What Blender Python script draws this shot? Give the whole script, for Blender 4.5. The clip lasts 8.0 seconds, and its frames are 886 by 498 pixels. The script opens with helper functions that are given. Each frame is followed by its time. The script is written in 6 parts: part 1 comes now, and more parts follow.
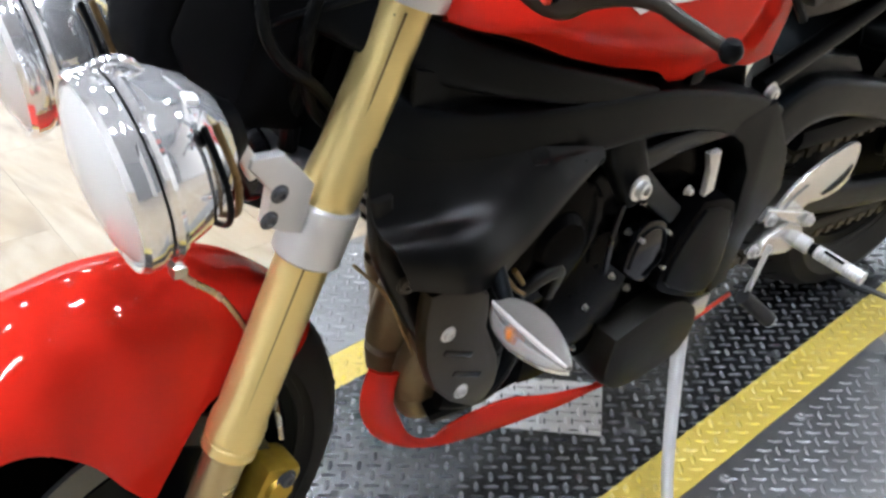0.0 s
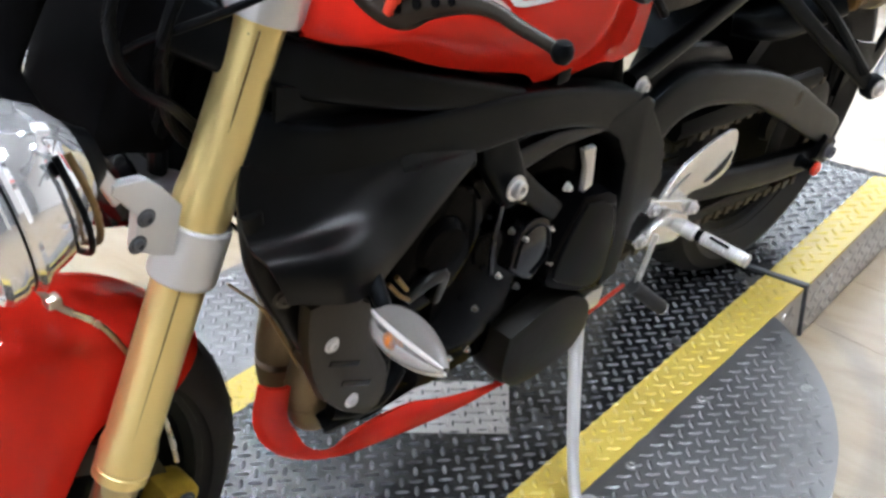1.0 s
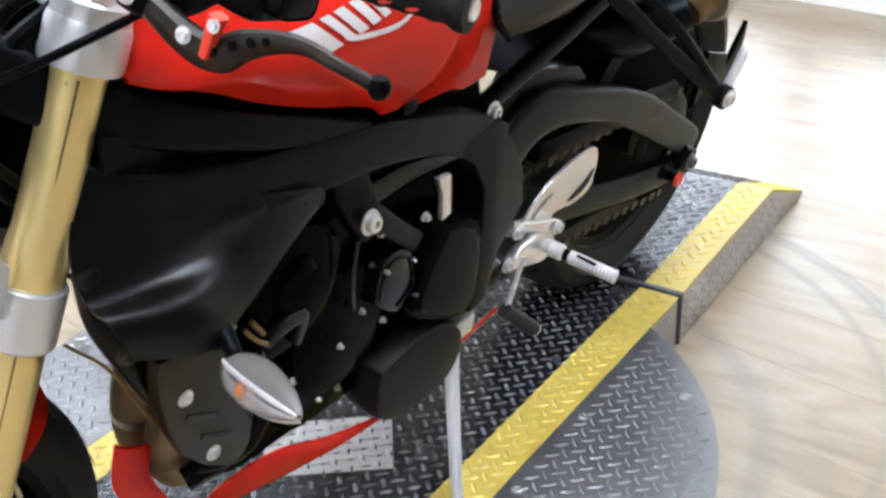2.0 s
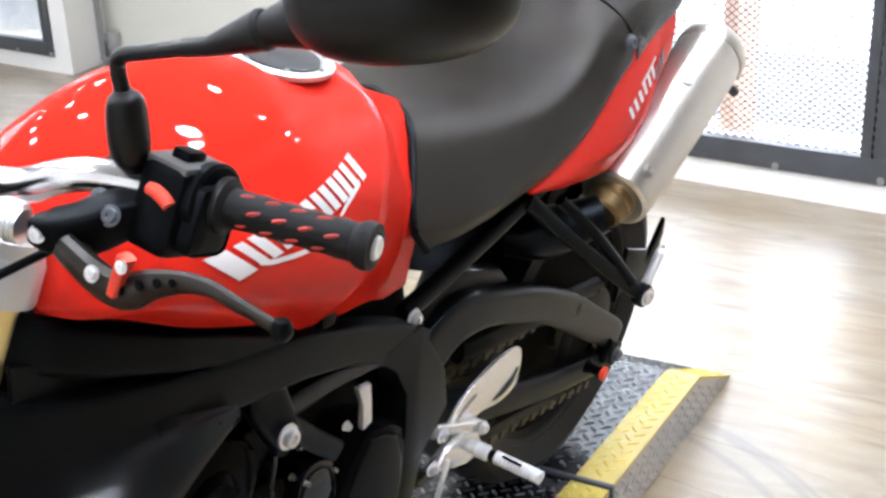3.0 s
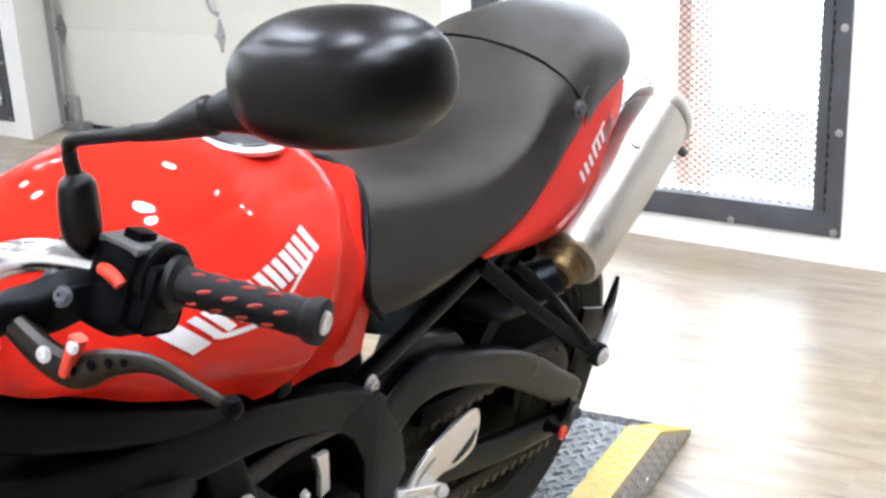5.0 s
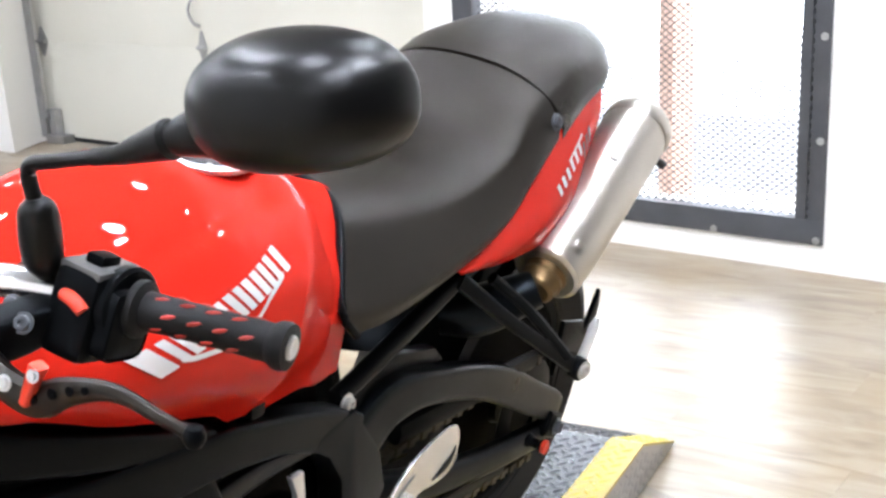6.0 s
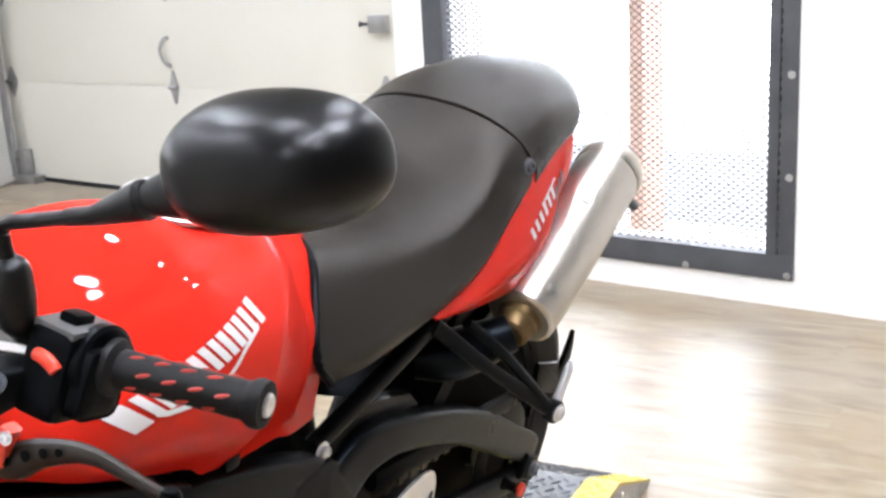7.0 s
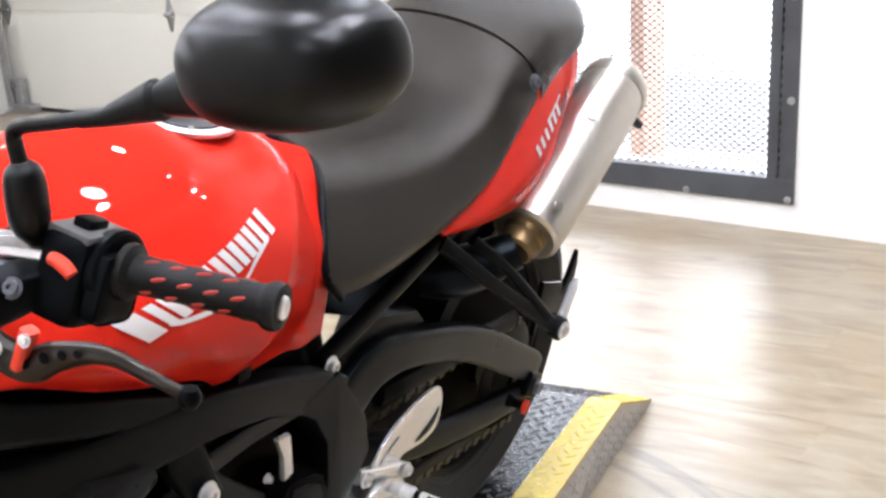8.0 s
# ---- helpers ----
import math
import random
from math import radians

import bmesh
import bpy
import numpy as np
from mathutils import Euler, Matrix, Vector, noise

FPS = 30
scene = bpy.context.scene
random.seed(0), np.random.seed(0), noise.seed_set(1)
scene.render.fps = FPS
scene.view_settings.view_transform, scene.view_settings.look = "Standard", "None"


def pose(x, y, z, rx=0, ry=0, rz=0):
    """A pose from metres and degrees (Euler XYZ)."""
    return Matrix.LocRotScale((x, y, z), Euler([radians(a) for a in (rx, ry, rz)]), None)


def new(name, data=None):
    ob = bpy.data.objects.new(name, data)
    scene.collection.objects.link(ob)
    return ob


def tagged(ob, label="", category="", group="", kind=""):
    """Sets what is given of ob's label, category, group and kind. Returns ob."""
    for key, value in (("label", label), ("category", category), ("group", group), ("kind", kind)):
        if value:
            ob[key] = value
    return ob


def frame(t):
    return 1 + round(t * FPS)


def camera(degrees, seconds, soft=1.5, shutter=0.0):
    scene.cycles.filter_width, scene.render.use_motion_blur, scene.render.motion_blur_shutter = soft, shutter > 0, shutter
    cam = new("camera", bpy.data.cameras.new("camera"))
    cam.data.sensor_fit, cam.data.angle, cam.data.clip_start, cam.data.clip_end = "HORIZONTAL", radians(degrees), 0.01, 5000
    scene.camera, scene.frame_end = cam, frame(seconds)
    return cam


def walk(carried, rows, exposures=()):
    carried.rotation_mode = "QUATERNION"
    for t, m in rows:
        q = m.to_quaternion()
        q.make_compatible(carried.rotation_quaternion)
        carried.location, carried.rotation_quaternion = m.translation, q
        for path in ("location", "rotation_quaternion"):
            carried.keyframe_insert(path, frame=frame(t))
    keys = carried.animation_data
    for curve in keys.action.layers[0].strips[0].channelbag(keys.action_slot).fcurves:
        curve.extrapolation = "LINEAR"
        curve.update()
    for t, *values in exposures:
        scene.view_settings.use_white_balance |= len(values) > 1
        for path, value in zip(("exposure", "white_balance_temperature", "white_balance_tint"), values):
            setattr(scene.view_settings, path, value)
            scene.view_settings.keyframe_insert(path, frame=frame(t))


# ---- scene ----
# ---- camera ----
cam = camera(43.1, 8.0, soft=2.8)
PATH = [
    (0.0, -1.0321, -0.8858, 1.1372, -44.085, -29.630, 0.005),
    (0.5, -1.0164, -0.9044, 1.1462, -47.222, -28.951, 1.392),
    (1.0, -1.0078, -0.9272, 1.1438, -49.138, -29.350, 1.618),
    (1.2, -1.0042, -0.9377, 1.1365, -50.442, -30.781, 1.803),
    (2.3, -0.9535, -0.9526, 1.1513, -56.993, -25.466, 2.827),
    (2.5, -0.9490, -0.9578, 1.1644, -57.546, -23.255, 2.940),
    (3.0, -0.9482, -0.9704, 1.1847, -58.496, -19.682, 2.163),
    (3.5, -0.9449, -0.9677, 1.1936, -59.775, -18.211, 1.955),
    (4.0, -0.9485, -0.9716, 1.1966, -59.424, -17.591, 2.234),
    (4.5, -0.9525, -0.9806, 1.1983, -59.600, -17.214, 2.171),
    (5.0, -0.9538, -0.9896, 1.2026, -60.532, -16.956, 2.658),
    (5.2, -0.9474, -0.9905, 1.2028, -61.139, -16.903, 2.743),
    (6.5, -0.9344, -0.9953, 1.2122, -61.530, -16.177, 3.157),
    (7.0, -0.9343, -0.9925, 1.2217, -62.797, -14.869, 3.082),
    (7.5, -0.9404, -0.9962, 1.2385, -63.035, -13.091, 2.698),
    (8.0, -0.9449, -0.9843, 1.2035, -63.012, -18.375, 3.359),
]
walk(cam, [(t, pose(x, y, z, 90 + pitch, roll, yaw)) for t, x, y, z, yaw, pitch, roll in PATH],
     ((0.0, 0.30, 6480, 10.0), (1.0, 0.30, 6480, 10.0), (2.5, 0.40, 6380, 11.5), (4.5, 0.50, 6380, 11.5), (6.5, 0.45, 6560, 12.5), (8.0, 0.35, 6660, 14.0)))

# ---- light ----
world = bpy.data.worlds.new("sky")
scene.world = world
world.use_nodes = True
wn = world.node_tree.nodes
sky = wn.new("ShaderNodeTexSky")
sky.sky_type, sky.sun_disc = "NISHITA", False
sky.sun_elevation, sky.sun_rotation = radians(38), radians(60)
world.node_tree.links.new(sky.outputs[0], wn["Background"].inputs[0])
wn["Background"].inputs[1].default_value = 0.12

WALL = pose(0, 0, 0, 0, 0, -8.9)      # the far wall faces -x in this frame
WX, DX = 2.79, 3.17                   # its face, and the plane of the overhead door
ROOM_X, ROOM_Y0, ROOM_Y1, CEIL = -3.7, -4.6, 7.4, 3.3
P = 0.11                              # top of the turntable


# ---- materials ----
def nodes_of(m):
    return m.node_tree.nodes, m.node_tree.links


def material(name, colour, rough=0.5, metal=0.0, var=0.12, scale=9.0, bump=0.02, bump_scale=120.0, coat=0.0, rough_var=0.08, alt=None, spec=0.5, tint=None):
    """Principled surface with two scales of variation in colour and roughness, and fine relief."""
    m = bpy.data.materials.new(name)
    m.use_nodes = True
    n, l = nodes_of(m)
    b = n["Principled BSDF"]
    b.inputs["Metallic"].default_value = metal
    b.inputs["Coat Weight"].default_value = coat
    b.inputs["Coat Roughness"].default_value = 0.03
    b.inputs["Specular IOR Level"].default_value = spec
    if tint:
        b.inputs["Specular Tint"].default_value = (*tint, 1)
    co = n.new("ShaderNodeTexCoord")
    a = n.new("ShaderNodeTexNoise")
    a.inputs["Scale"].default_value, a.inputs["Detail"].default_value = scale, 6
    f = n.new("ShaderNodeTexNoise")
    f.inputs["Scale"].default_value, f.inputs["Detail"].default_value = bump_scale, 3
    l.new(co.outputs["Object"], a.inputs["Vector"])
    l.new(co.outputs["Object"], f.inputs["Vector"])
    mix = n.new("ShaderNodeMix")
    mix.data_type = "RGBA"
    dark = alt or [c * (1 - var) for c in colour]
    light = [min(1, c * (1 + var)) for c in colour]
    mix.inputs[6].default_value, mix.inputs[7].default_value = (*dark, 1), (*light, 1)
    add = n.new("ShaderNodeMath")
    add.operation = "MULTIPLY_ADD"
    l.new(f.outputs["Fac"], add.inputs[0])
    add.inputs[1].default_value = 0.35
    l.new(a.outputs["Fac"], add.inputs[2])
    sub = n.new("ShaderNodeMath")
    sub.operation = "SUBTRACT"
    sub.inputs[1].default_value = 0.17
    l.new(add.outputs[0], sub.inputs[0])
    l.new(sub.outputs[0], mix.inputs[0])
    l.new(mix.outputs[2], b.inputs["Base Color"])
    r = n.new("ShaderNodeMapRange")
    r.inputs[3].default_value, r.inputs[4].default_value = max(0.01, rough - rough_var), min(1, rough + rough_var)
    l.new(a.outputs["Fac"], r.inputs[0])
    l.new(r.outputs[0], b.inputs["Roughness"])
    if bump:
        bp = n.new("ShaderNodeBump")
        bp.inputs["Strength"].default_value, bp.inputs["Distance"].default_value = bump, 0.002
        l.new(f.outputs["Fac"], bp.inputs["Height"])
        l.new(bp.outputs[0], b.inputs["Normal"])
    return m


def glass(name, colour=(1, 1, 1), rough=0.02):
    m = bpy.data.materials.new(name)
    m.use_nodes = True
    b = m.node_tree.nodes["Principled BSDF"]
    b.inputs["Base Color"].default_value = (*colour, 1)
    b.inputs["Transmission Weight"].default_value = 1
    b.inputs["Roughness"].default_value, b.inputs["IOR"].default_value = rough, 1.45
    return m


def glow(name, colour, strength):
    m = bpy.data.materials.new(name)
    m.use_nodes = True
    b = m.node_tree.nodes["Principled BSDF"]
    b.inputs["Base Color"].default_value = (*colour, 1)
    b.inputs["Emission Color"].default_value, b.inputs["Emission Strength"].default_value = (*colour, 1), strength
    return m


COOL = (0.74, 0.88, 1.0)                # cool sheen of black paint and plastic
RED = material("red_paint", (0.60, 0.022, 0.012), 0.5, 0, 0.05, 6, 0.0, 90, coat=0.38, rough_var=0.03, spec=0.0)
WHITE_DECAL = material("white_decal", (0.68, 0.64, 0.62), 0.35, 0, 0.04)
DARK_DECAL = material("dark_decal", (0.03, 0.02, 0.02), 0.4)
BLACK = material("black_plastic", (0.0022, 0.0023, 0.0025), 0.36, 0, 0.3, 12, 0.08, 700, spec=0.07, tint=COOL)
BLACK_GLOSS = material("black_gloss", (0.003, 0.003, 0.0035), 0.10, 0, 0.2, 10, 0.01, 200, spec=0.3)
FRAME_BLACK = material("frame_black", (0.0026, 0.0027, 0.0030), 0.36, 0.0, 0.25, 14, 0.10, 900, spec=0.11, tint=COOL)
SHROUD = material("shroud_satin", (0.0024, 0.0024, 0.0024), 0.30, 0.0, 0.2, 10, 0.04, 900, spec=0.26)
ENGINE = material("engine_black", (0.0016, 0.0016, 0.0018), 0.10, 0.0, 0.3, 20, 0.10, 300, spec=0.02)
SWING = material("swingarm_satin", (0.0024, 0.0028, 0.0034), 0.30, 0.0, 0.2, 12, 0.10, 900, spec=0.16, tint=COOL)
MIRROR_BLACK = material("mirror_black", (0.0030, 0.0029, 0.0028), 0.31, 0, 0.15, 10, 0.05, 700, spec=0.24)
GREY_PLASTIC = material("worn_grey_plastic", (0.075, 0.073, 0.070), 0.42, 0, 0.25, 18, 0.1, 600)
GUARD = material("scuffed_guard", (0.010, 0.0095, 0.008), 0.42, 0.0, 0.4, 18, 0.2, 250, spec=0.12)
VINYL = material("seat_vinyl", (0.0085, 0.0068, 0.0051), 0.31, 0, 0.26, 8, 0.3, 900, spec=0.28, rough_var=0.10, tint=(1.0, 0.90, 0.80))
GOLD = material("gold_anodised", (0.80, 0.64, 0.28), 0.32, 0.7, 0.05, 7, 0.02, 300, rough_var=0.03)
BRASS = material("heated_brass", (0.21, 0.135, 0.055), 0.46, 0.8, 0.5, 22, 0.05, 200, alt=(0.05, 0.034, 0.02))
SILVER = material("cast_silver", (0.64, 0.64, 0.65), 0.34, 0.55, 0.06, 10, 0.05, 500)
CAN = material("satin_steel_can", (0.58, 0.54, 0.475), 0.33, 0.9, 0.16, 9, 0.05, 350, rough_var=0.12)
CAST = material("bright_cast_alloy", (0.80, 0.79, 0.77), 0.24, 0.85, 0.06, 12, 0.05, 400)
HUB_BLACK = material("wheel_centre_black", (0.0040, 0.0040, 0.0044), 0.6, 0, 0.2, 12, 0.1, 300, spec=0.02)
STEEL = material("brushed_steel", (0.60, 0.58, 0.54), 0.27, 1.0, 0.08, 5, 0.05, 350)
BOWL = material("polished_alloy_shell", (0.92, 0.92, 0.93), 0.08, 0.82, 0.04, 5, 0.0, rough_var=0.03)
BAR_METAL = material("polished_bar", (0.88, 0.88, 0.89), 0.17, 1.0, 0.04, 5, 0.0, rough_var=0.03)
CHROME = material("chrome", (0.85, 0.85, 0.86), 0.08, 1.0, 0.04, 5, 0.0, rough_var=0.02)
ALU = material("machined_aluminium", (0.74, 0.74, 0.74), 0.3, 0.9, 0.05, 12, 0.03, 300)
PEG_METAL = material("pale_peg_metal", (0.74, 0.74, 0.73), 0.36, 0.45, 0.06, 12, 0.03, 300)
RUBBER = material("tyre_rubber", (0.009, 0.009, 0.010), 0.7, 0, 0.3, 16, 0.3, 500)
GRIP_RUBBER = material("grip_rubber", (0.0055, 0.0052, 0.0050), 0.55, 0, 0.2, 30, 0.3, 900, spec=0.22)
GRIP_RED = material("grip_red", (0.42, 0.028, 0.016), 0.5)
SWITCH_RED = material("switch_red", (0.75, 0.05, 0.02), 0.4)
BRONZE = material("bronze_cover", (0.019, 0.0142, 0.0080), 0.40, 0.35, 0.4, 14, 0.08, 300)
HEADER = material("exhaust_header", (0.17, 0.125, 0.070), 0.42, 0.6, 0.4, 12, 0.05, 300)
CLEAR = glass("clear_lens", (0.90, 0.90, 0.90), 0.05)
CLEAR.node_tree.nodes["Principled BSDF"].inputs["Transmission Weight"].default_value = 0.80
LAMP_GLASS = glass("headlight_glass", (0.97, 0.98, 0.99), 0.04)
LAMP_GLASS.node_tree.nodes["Principled BSDF"].inputs["Transmission Weight"].default_value = 0.22
REFLECTOR = material("lamp_reflector", (0.94, 0.94, 0.94), 0.40, 0.4, 0.04, 5, 0.0)
LENS_GREY = material("smoked_lens_shell", (0.18, 0.170, 0.157), 0.22, 0, 0.12, 30, 0.02, 300)
DARK_STEEL = material("dark_steel", (0.10, 0.10, 0.10), 0.4, 0.8, 0.3, 16, 0.1, 250)
ORANGE = material("orange_bulb", (0.85, 0.24, 0.03), 0.3)
PAINT = material("wall_paint", (0.84, 0.825, 0.785), 0.6, 0, 0.03, 2.5, 0.12, 160)
DOOR_PAINT = material("door_enamel", (0.68, 0.665, 0.585), 0.42, 0, 0.03, 2.0, 0.1, 220)
CEILING = material("ceiling_paint", (0.22, 0.215, 0.21), 0.8, 0, 0.06, 2, 0.1, 120)
WHITE_WALL = material("white_wall_paint", (0.78, 0.77, 0.75), 0.7, 0, 0.05, 2.5, 0.12, 160)
# dark tone for the unseen south wall, so black parts reflect little light
GREY_WALL = material("grey_wall_paint", (0.055, 0.055, 0.055), 0.7, 0, 0.06, 2.5, 0.12, 160)
IRON = material("dark_window_steel", (0.075, 0.079, 0.088), 0.45, 0.3, 0.35, 9, 0.15, 200)
ZINC = material("galvanised_steel", (0.42, 0.42, 0.42), 0.42, 0.9, 0.25, 16, 0.1, 200)
PLATE = material("bare_tread_plate", (0.225, 0.225, 0.23), 0.36, 0.85, 0.2, 7, 0.15, 260)
WORN_SIDE = material("worn_plate_side", (0.42, 0.40, 0.38), 0.34, 0.8, 0.2, 7, 0.15, 260)
BARE = material("bright_aluminium_plate", (0.42, 0.405, 0.39), 0.38, 0.6, 0.1, 7, 0.1, 260)
PLATE_BLACK = material("black_tread_plate", (0.0090, 0.0094, 0.0105), 0.25, 0.0, 0.5, 8, 0.10, 260, spec=0.50)
PLATE_YELLOW = material("yellow_tread_plate", (0.47, 0.36, 0.070), 0.34, 0.0, 0.16, 9, 0.15, 260, alt=(0.42, 0.31, 0.05), spec=0.4)


def lug_material(name, worn):
    m = material(name, (0.3, 0.3, 0.3), 0.26, 0.0, 0.2, 20, 0.05, 300)
    n, l = nodes_of(m)
    b = n["Principled BSDF"]
    geo, sep, ab, gt = n.new("ShaderNodeTexCoord"), n.new("ShaderNodeSeparateXYZ"), n.new("ShaderNodeMath"), n.new("ShaderNodeMath")
    l.new(geo.outputs["Object"], sep.inputs[0])
    ab.operation, gt.operation = "ABSOLUTE", "GREATER_THAN"
    gt.inputs[1].default_value = 0.2155
    l.new(sep.outputs[1], ab.inputs[0])
    l.new(ab.outputs[0], gt.inputs[0])
    mix = n.new("ShaderNodeMix")
    mix.data_type = "RGBA"
    mix.inputs[6].default_value, mix.inputs[7].default_value = (0.032, 0.034, 0.040, 1), (0.62, 0.48, 0.08, 1)
    l.new(gt.outputs[0], mix.inputs[0])
    wear = n.new("ShaderNodeTexNoise")
    wear.inputs["Scale"].default_value = 45
    l.new(geo.outputs["Object"], wear.inputs["Vector"])
    r = n.new("ShaderNodeMapRange")
    r.inputs[1].default_value, r.inputs[2].default_value, r.inputs[4].default_value = 0.35, 0.6, worn
    l.new(wear.outputs["Fac"], r.inputs[0])
    m2 = n.new("ShaderNodeMix")
    m2.data_type = "RGBA"
    m2.inputs[7].default_value = (0.46, 0.46, 0.46, 1)
    l.new(r.outputs[0], m2.inputs[0])
    l.new(mix.outputs[2], m2.inputs[6])
    l.new(m2.outputs[2], b.inputs["Base Color"])
    l.new(r.outputs[0], b.inputs["Metallic"])
    return m


LUG_WORN, LUG_NEW = lug_material("worn_painted_lugs", 0.22), lug_material("painted_lugs", 0.10)
# emission that stands in for the daylight outside
OUTSIDE = glow("daylight_glow", (0.89, 0.96, 1.04), 8.0)
BRICK = material("outdoor_brick", (0.74, 0.50, 0.40), 0.8, 0, 0.2, 30, 0.2, 60)


# ---- mesh tools ----
def ob_from(name, bm, mat, smooth=True, parent=None):
    me = bpy.data.meshes.new(name)
    bmesh.ops.recalc_face_normals(bm, faces=bm.faces)
    bm.to_mesh(me)
    bm.free()
    if smooth:
        me.polygons.foreach_set("use_smooth", [True] * len(me.polygons))
        me.set_sharp_from_angle(angle=radians(30))
    me.materials.append(mat)
    ob = new(name, me)
    if parent:
        ob.parent = parent
    return ob


def part(name, bm, mat, parent, label=""):
    return tagged(ob_from(name, bm, mat, True, parent), label)


def thing(name, bm, mat, label, category, kind="", group=""):
    return tagged(ob_from(name, bm, mat), label, category, group, kind)


def spline(pts, n):
    """n points per span on a Catmull-Rom curve through pts."""
    pts = [np.array(p, float) for p in pts]
    ext = [2 * pts[0] - pts[1]] + pts + [2 * pts[-1] - pts[-2]]
    out = []
    for i in range(1, len(ext) - 2):
        a, b, c, d = ext[i - 1], ext[i], ext[i + 1], ext[i + 2]
        for k in range(n):
            t = k / n
            out.append(0.5 * (2 * b + (c - a) * t + (2 * a - 5 * b + 4 * c - d) * t * t + (3 * b - a - 3 * c + d) * t ** 3))
    out.append(pts[-1])
    return out


def grid_faces(bm, rows, close_u=False, close_v=False):
    vs = [[bm.verts.new(p) for p in r] for r in rows]
    nu, nv = len(vs), len(vs[0])
    for i in range(nu if close_u else nu - 1):
        for j in range(nv if close_v else nv - 1):
            a, b = vs[i], vs[(i + 1) % nu]
            q = [a[j], a[(j + 1) % nv], b[(j + 1) % nv], b[j]]
            try:
                bm.faces.new(q)
            except ValueError:
                pass
    return vs


def skin(rows, nu=4, nv=4, thick=0.0, bm=None, caps=False):
    """A smooth sheet through a cage of control points (rows of points); thick gives it depth inwards."""
    bm = bm or bmesh.new()
    dense = [spline(r, nv) for r in rows]
    cols = [spline([d[j] for d in dense], nu) for j in range(len(dense[0]))]
    rr = [[cols[j][i] for j in range(len(cols))] for i in range(len(cols[0]))]
    vs = grid_faces(bm, rr)
    if caps:
        for r in (vs[0], vs[-1]):
            try:
                bm.faces.new(r)
            except ValueError:
                pass
    if thick:
        bmesh.ops.recalc_face_normals(bm, faces=bm.faces)
        bmesh.ops.solidify(bm, geom=bm.faces[:], thickness=thick)
    return bm


def mirrored(rows):
    """Extends half profiles, which start on the middle plane y = 0, to both sides."""
    return [[(x, -y, z) for x, y, z in reversed(r[1:])] + list(r) for r in rows]


def tube(pts, r, seg=12, bm=None, smooth=6, caps=True, flat=1.0, up=(0, 0, 1)):
    """A round bar along a curve; r is a radius or a list of radii at the points; flat squeezes it along up."""
    bm = bm or bmesh.new()
    rad = r if isinstance(r, (list, tuple)) else [r] * len(pts)
    full = [(*p, q) for p, q in zip(pts, rad)]
    line = spline(full, smooth) if smooth > 1 and len(pts) > 2 else [np.array(f, float) for f in full]
    rows = []
    for i, p in enumerate(line):
        d = Vector((line[min(i + 1, len(line) - 1)] - line[max(i - 1, 0)])[:3])
        d.normalize()
        s = d.cross(Vector(up))
        if s.length < 1e-3:
            s = d.cross(Vector((1, 0, 0)))
        s.normalize()
        u = s.cross(d)
        rows.append([Vector(p[:3]) + s * (p[3] * math.cos(2 * math.pi * k / seg)) + u * (flat * p[3] * math.sin(2 * math.pi * k / seg)) for k in range(seg)])
    vs = grid_faces(bm, rows, close_v=True)
    if caps:
        bm.faces.new(vs[0])
        bm.faces.new(vs[-1])
    return bm


def lathe(profile, m, seg=32, bm=None, start=0.0, sweep=360.0, ends=True):
    """Turns a profile of (radius, along) round the z axis of m."""
    bm = bm or bmesh.new()
    whole = sweep >= 360
    n = seg if whole else seg + 1
    rows = [[m @ Vector((r * math.cos(radians(start + sweep * k / seg)), r * math.sin(radians(start + sweep * k / seg)), h)) for k in range(n)] for r, h in profile]
    vs = grid_faces(bm, rows, close_v=whole)
    if whole and ends:
        for r, (rad, _) in ((vs[0], profile[0]), (vs[-1], profile[-1])):
            if rad > 1e-4 and (profile[0] != profile[-1]):
                bm.faces.new(r)
    bmesh.ops.remove_doubles(bm, verts=bm.verts, dist=1e-5)
    return bm


def frame_to(p, d):
    """A matrix at p whose z axis points along d."""
    return Matrix.Translation(p) @ Vector(d).to_track_quat("Z", "Y").to_matrix().to_4x4()


def box(size, m=None, bevel=0.002, bm=None, segs=2):
    new_bm = bmesh.new()
    bmesh.ops.create_cube(new_bm, size=1, matrix=Matrix.Diagonal((*size, 1)))
    if bevel:
        bmesh.ops.bevel(new_bm, geom=new_bm.edges[:], offset=bevel, segments=segs, affect="EDGES", profile=0.7)
    if m:
        bmesh.ops.transform(new_bm, matrix=m, verts=new_bm.verts)
    if bm is None:
        return new_bm
    return merge(bm, new_bm)


def merge(bm, other):
    me = bpy.data.meshes.new("tmp")
    other.to_mesh(me)
    other.free()
    bm.from_mesh(me)
    bpy.data.meshes.remove(me)
    return bm


